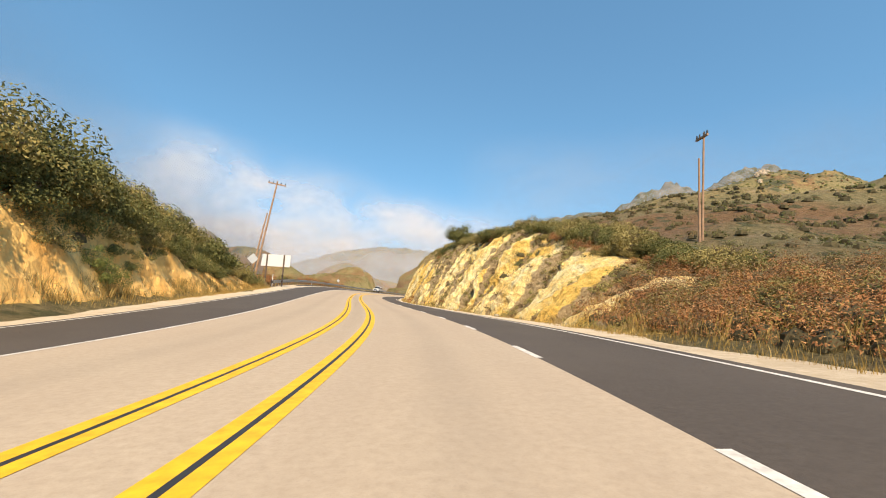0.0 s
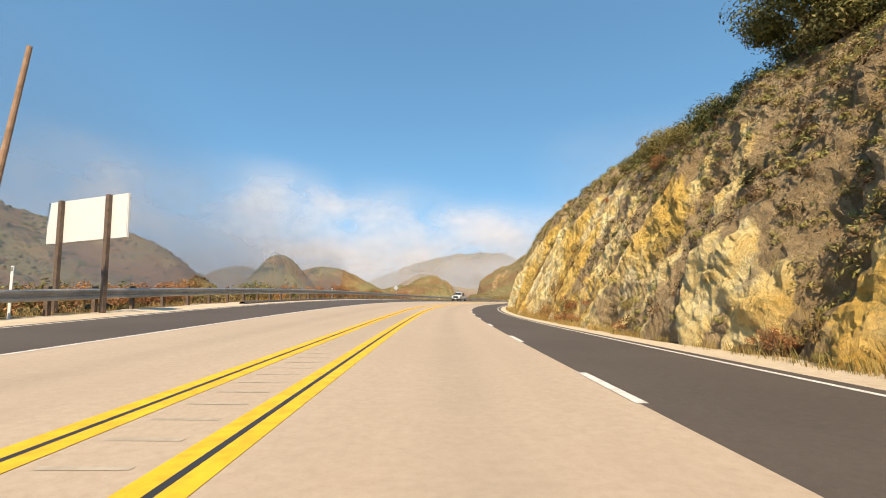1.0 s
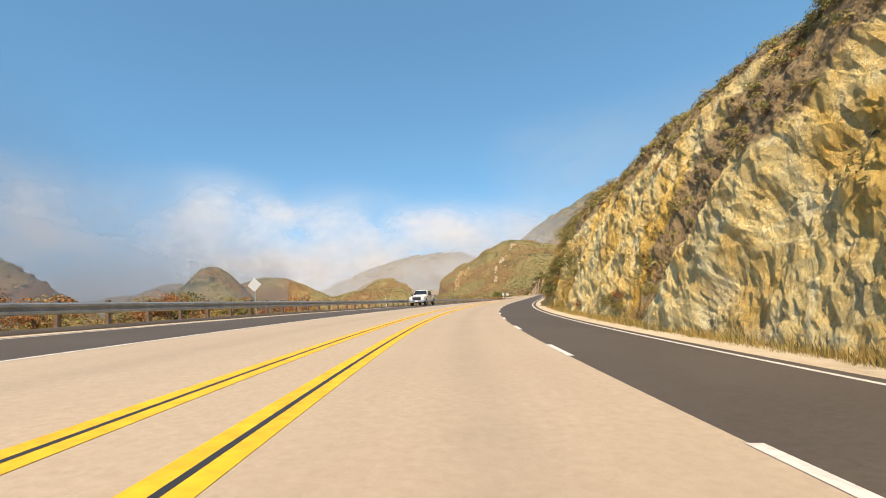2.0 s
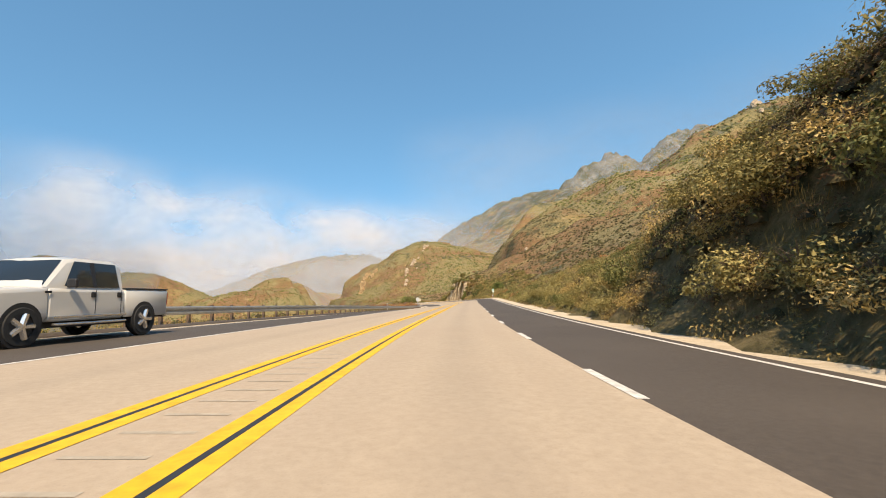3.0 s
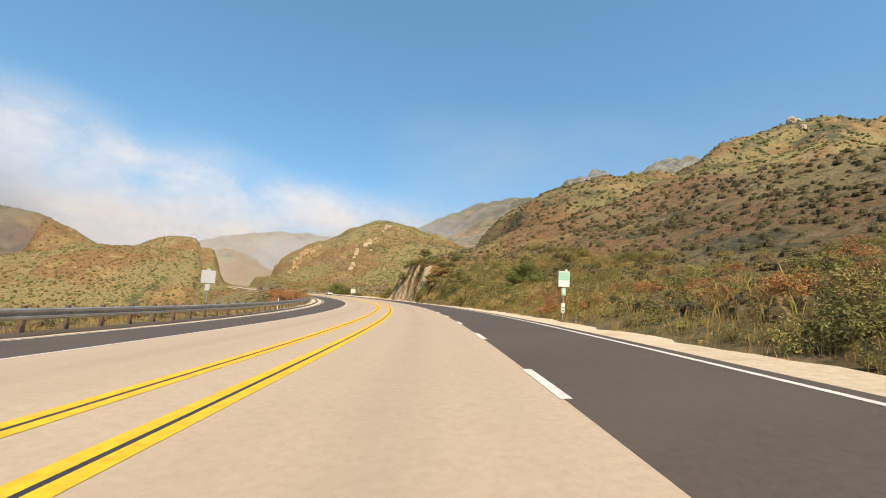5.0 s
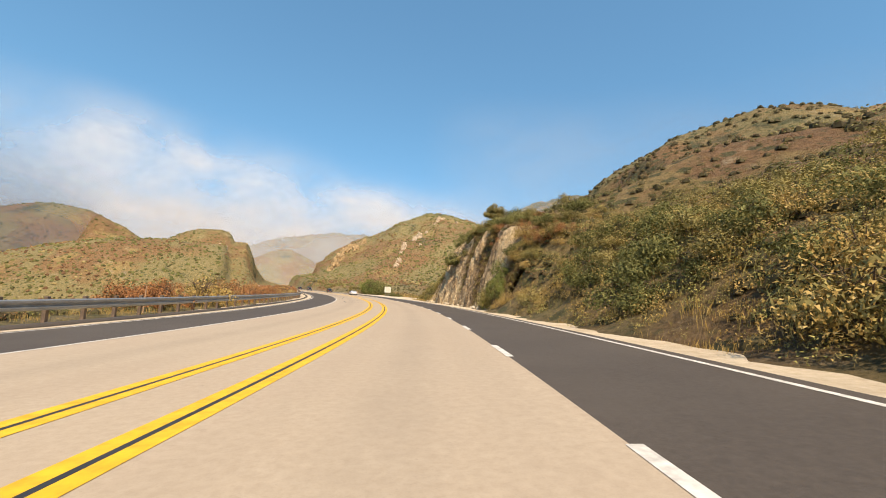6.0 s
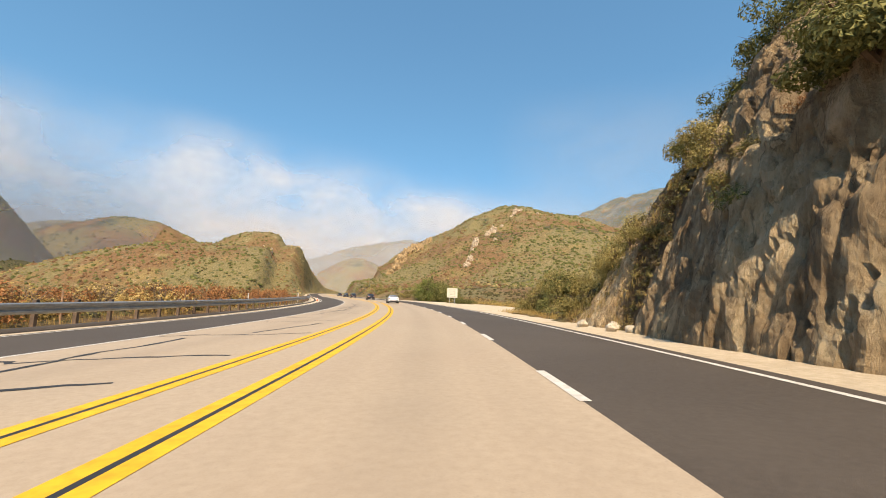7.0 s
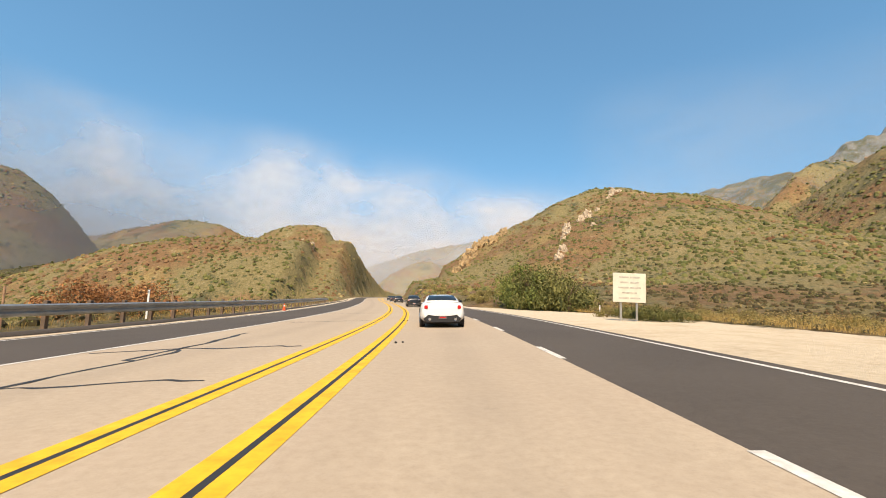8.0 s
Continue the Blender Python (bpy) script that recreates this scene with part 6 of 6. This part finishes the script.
def pickup(m):
    """A four-door pickup truck, its nose at y = 0 facing -y."""
    car = thing("pickup_truck", "pale silver four-door pickup truck with alloy wheels", "pickup truck", m)
    W = 0.98

    def half(w, low, top, soft=0.06):
        return [(0, low), (w * 0.93, low), (w, low + 0.10), (w, (low + top) / 2), (w * 0.985, top - soft), (w * 0.93, top), (0, top + 0.02)]
    soften(part("bonnet", loft([(0.0, half(0.90, 0.55, 1.02)), (0.10, half(0.95, 0.50, 1.10)), (0.6, half(W, 0.48, 1.16)), (1.55, half(W, 0.48, 1.20))]), SILVER_CAR, car, "silver bonnet and wings"))
    soften(part("lower_cab", loft([(1.56, half(W, 0.46, 1.20)), (2.6, half(W, 0.46, 1.20)), (3.75, half(W, 0.46, 1.20))]), SILVER_CAR, car, "silver doors and sills"))

    def cab(w, base, top, wt):
        return [(0, base), (w, base), (w * 0.98, base + 0.05), (wt + 0.03, top - 0.10), (wt - 0.04, top - 0.02), (wt * 0.5, top + 0.01), (0, top + 0.015)]
    soften(part("cabin", loft([(1.45, cab(0.93, 1.16, 1.22, 0.90)), (2.10, cab(0.94, 1.16, 1.86, 0.78)), (2.4, cab(0.94, 1.16, 1.91, 0.78)), (3.4, cab(0.94, 1.16, 1.91, 0.78)), (3.72, cab(0.94, 1.16, 1.84, 0.78))]), SILVER_CAR, car, "silver cab roof and pillars"))
    part("windscreen", skin((-0.86, 1.50, 1.25), (0.86, 1.50, 1.25), (0.72, 2.06, 1.83), (-0.72, 2.06, 1.83), 5, 0.05, (0, -0.7, 0.7)), CAR_GLASS, car, "dark windscreen", True)
    # cargo bed with real walls
    for side in (-1, 1):
        soften(part("bed_side", box(0.10, 1.72, 0.72, (side * 0.93, 4.62, 0.84), 0.03), SILVER_CAR, car, "silver cargo bed side"))
        for y0, y1 in ((1.93, 2.74), (2.84, 3.56)):
            part("side_window", skin((side * 0.955, y0, 1.23), (side * 0.955, y1, 1.23), (side * 0.815, y1 - 0.02, 1.81), (side * 0.815, y0 + (0.36 if y0 < 2 else 0.02), 1.81), 3, 0.005, (side, 0, 0)), CAR_GLASS, car, "dark side window")
            part("door_handle", box(0.03, 0.13, 0.13, (side * 0.985, y1 - 0.02, 1.05), 0.02), TRIM, car, "black door handle")
            part("door_seam", box(0.006, 0.014, 0.62, (side * 0.982, y1 + 0.06, 0.86)), TRIM, car, "dark door seam")
        part("door_pillar", skin((side * 0.957, 2.74, 1.23), (side * 0.957, 2.84, 1.23), (side * 0.817, 2.86, 1.81), (side * 0.817, 2.72, 1.81), 2, 0.0, (side, 0, 0)), TRIM, car, "black door pillar")
        part("bed_rail", box(0.12, 1.74, 0.035, (side * 0.93, 4.62, 1.215), 0.012), TRIM, car, "black bed rail cap")
        part("sill_trim", box(0.02, 2.1, 0.05, (side * 0.985, 2.75, 0.56), 0.008), CHROME, car, "bright sill trim")
        part("vent", box(0.01, 0.16, 0.05, (side * 0.985, 1.52, 1.10), 0.004), TRIM, car, "dark wing vent")
        part("mirror", box(0.22, 0.10, 0.20, (side * 1.10, 1.98, 1.30), 0.03), TRIM, car, "black door mirror")
        part("front_lamp", box(0.30, 0.12, 0.26, (side * 0.72, 0.04, 0.90), 0.03), CLEAR_LAMP, car, "clear front lamp")
        part("tail_lamp", box(0.10, 0.06, 0.34, (side * 0.92, 5.49, 0.95), 0.02), RED_LAMP, car, "red tail lamp")
        part("step_bar", box(0.10, 2.1, 0.06, (side * 0.98, 2.75, 0.40), 0.02), CHROME, car, "chrome step bar")
        wheel(car, side * 0.87, 0.98, 0.40, 0.27)
        wheel(car, side * 0.87, 4.50, 0.40, 0.27)
        bm = bmesh.new()
        for y in (0.98, 4.50):
            tube(bm, (side * 0.84, y, 0.42), (side * 0.984, y, 0.42), 0.46, 0.46, 24)
        part("wheel_arch", bm, TRIM, car, "dark wheel arch")
    part("bed_floor", box(1.78, 1.72, 0.08, (0, 4.62, 0.62)), TRIM, car, "dark cargo bed floor")
    part("tailgate", box(1.78, 0.08, 0.70, (0, 5.45, 0.85), 0.02), SILVER_CAR, car, "silver tailgate")
    part("grille", box(1.0, 0.08, 0.34, (0, 0.0, 0.86), 0.02), TRIM, car, "black front grille")
    part("grille_frame", box(1.10, 0.05, 0.42, (0, 0.02, 0.86), 0.02), CHROME, car, "chrome grille frame")
    part("front_bumper", box(1.86, 0.22, 0.28, (0, 0.02, 0.55), 0.05), CHROME, car, "chrome front bumper")
    part("rear_bumper", box(1.80, 0.16, 0.20, (0, 5.54, 0.52), 0.04), CHROME, car, "chrome rear bumper")
    part("plate", box(0.31, 0.012, 0.15, (0, -0.10, 0.56), 0.004), PLATE, car, "small pale plate")
    part("underbody", box(1.5, 4.9, 0.16, (0, 2.7, 0.40), 0.02), TRIM, car, "dark underbody")
    return car


pickup(vehicle_pose(123.7, -8.4, 0.0, 0.86))

# ---- far mist, cloud and painted haze sheets ----


# pale see-through sheets draw the low cloud and also imitate distance haze
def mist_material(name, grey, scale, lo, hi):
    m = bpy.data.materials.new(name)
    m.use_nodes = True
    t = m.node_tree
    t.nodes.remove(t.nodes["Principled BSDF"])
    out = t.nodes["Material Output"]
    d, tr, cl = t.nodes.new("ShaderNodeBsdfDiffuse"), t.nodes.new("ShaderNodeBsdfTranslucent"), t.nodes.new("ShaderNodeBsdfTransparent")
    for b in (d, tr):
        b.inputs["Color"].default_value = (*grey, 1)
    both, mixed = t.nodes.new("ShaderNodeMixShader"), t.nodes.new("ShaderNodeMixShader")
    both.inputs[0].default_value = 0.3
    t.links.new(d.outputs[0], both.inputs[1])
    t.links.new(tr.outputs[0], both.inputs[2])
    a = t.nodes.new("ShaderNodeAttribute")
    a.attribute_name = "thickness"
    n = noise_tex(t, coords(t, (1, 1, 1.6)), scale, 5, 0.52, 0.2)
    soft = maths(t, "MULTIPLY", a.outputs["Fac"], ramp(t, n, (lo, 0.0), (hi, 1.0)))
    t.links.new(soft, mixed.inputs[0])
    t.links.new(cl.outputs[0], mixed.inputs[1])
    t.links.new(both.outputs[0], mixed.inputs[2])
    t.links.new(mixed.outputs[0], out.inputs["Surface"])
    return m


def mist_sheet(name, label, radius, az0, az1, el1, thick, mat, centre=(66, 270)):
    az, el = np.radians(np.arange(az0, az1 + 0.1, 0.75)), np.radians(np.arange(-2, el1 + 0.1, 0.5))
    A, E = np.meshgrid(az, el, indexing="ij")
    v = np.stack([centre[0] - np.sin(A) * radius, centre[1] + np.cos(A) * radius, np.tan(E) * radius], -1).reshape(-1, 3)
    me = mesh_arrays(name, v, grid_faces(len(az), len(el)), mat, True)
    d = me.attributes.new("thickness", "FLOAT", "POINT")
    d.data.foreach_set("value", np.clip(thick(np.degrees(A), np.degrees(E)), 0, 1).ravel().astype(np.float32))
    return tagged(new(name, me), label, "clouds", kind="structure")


def blob(A, E, a, e, wa, we, amount):
    return amount * np.exp(-((A - a) / wa) ** 2 - ((E - e) / we) ** 2)


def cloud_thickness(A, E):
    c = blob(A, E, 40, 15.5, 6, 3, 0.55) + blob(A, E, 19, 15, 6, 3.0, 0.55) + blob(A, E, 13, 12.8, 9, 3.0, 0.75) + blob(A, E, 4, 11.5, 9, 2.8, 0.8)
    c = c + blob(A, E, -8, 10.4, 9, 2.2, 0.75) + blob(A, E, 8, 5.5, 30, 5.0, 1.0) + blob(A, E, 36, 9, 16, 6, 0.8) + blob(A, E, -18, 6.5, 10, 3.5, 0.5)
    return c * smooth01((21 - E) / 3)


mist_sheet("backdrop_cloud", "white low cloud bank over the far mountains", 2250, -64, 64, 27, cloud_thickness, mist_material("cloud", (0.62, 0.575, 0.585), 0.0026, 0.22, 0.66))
def valley_haze():
    """Painted haze sheet in the valley across the road, fading towards ends and top."""
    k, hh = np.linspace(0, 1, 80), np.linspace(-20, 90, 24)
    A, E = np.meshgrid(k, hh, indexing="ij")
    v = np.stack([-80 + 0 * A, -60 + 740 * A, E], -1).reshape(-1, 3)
    me = mesh_arrays("backdrop_valley_mist", v, grid_faces(len(k), len(hh)), mist_material("valley_haze", (0.49, 0.49, 0.53), 0.012, 0.0, 0.5), True)
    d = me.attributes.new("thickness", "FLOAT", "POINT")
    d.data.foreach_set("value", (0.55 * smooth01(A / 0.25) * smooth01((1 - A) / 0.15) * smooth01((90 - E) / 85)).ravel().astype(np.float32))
    return tagged(new("backdrop_valley_mist", me), "see-through sheet of painted haze in the valley", "mist", kind="structure")


valley_haze()
# low mist, plus a pale veil imitating haze over the mountain to the right
mist_sheet("backdrop_mist", "grey-blue sheet of mist and painted haze before the far mountains", 1010, -80, 70, 28,
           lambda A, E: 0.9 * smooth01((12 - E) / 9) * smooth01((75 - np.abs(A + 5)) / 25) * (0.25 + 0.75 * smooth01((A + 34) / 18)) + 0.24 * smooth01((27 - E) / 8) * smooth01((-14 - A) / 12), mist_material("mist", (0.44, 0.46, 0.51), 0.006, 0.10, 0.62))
# aerial haze painted as one more thin pale sheet
mist_sheet("backdrop_haze", "see-through sheet of painted haze over the valley", 470, -80, 70, 16,
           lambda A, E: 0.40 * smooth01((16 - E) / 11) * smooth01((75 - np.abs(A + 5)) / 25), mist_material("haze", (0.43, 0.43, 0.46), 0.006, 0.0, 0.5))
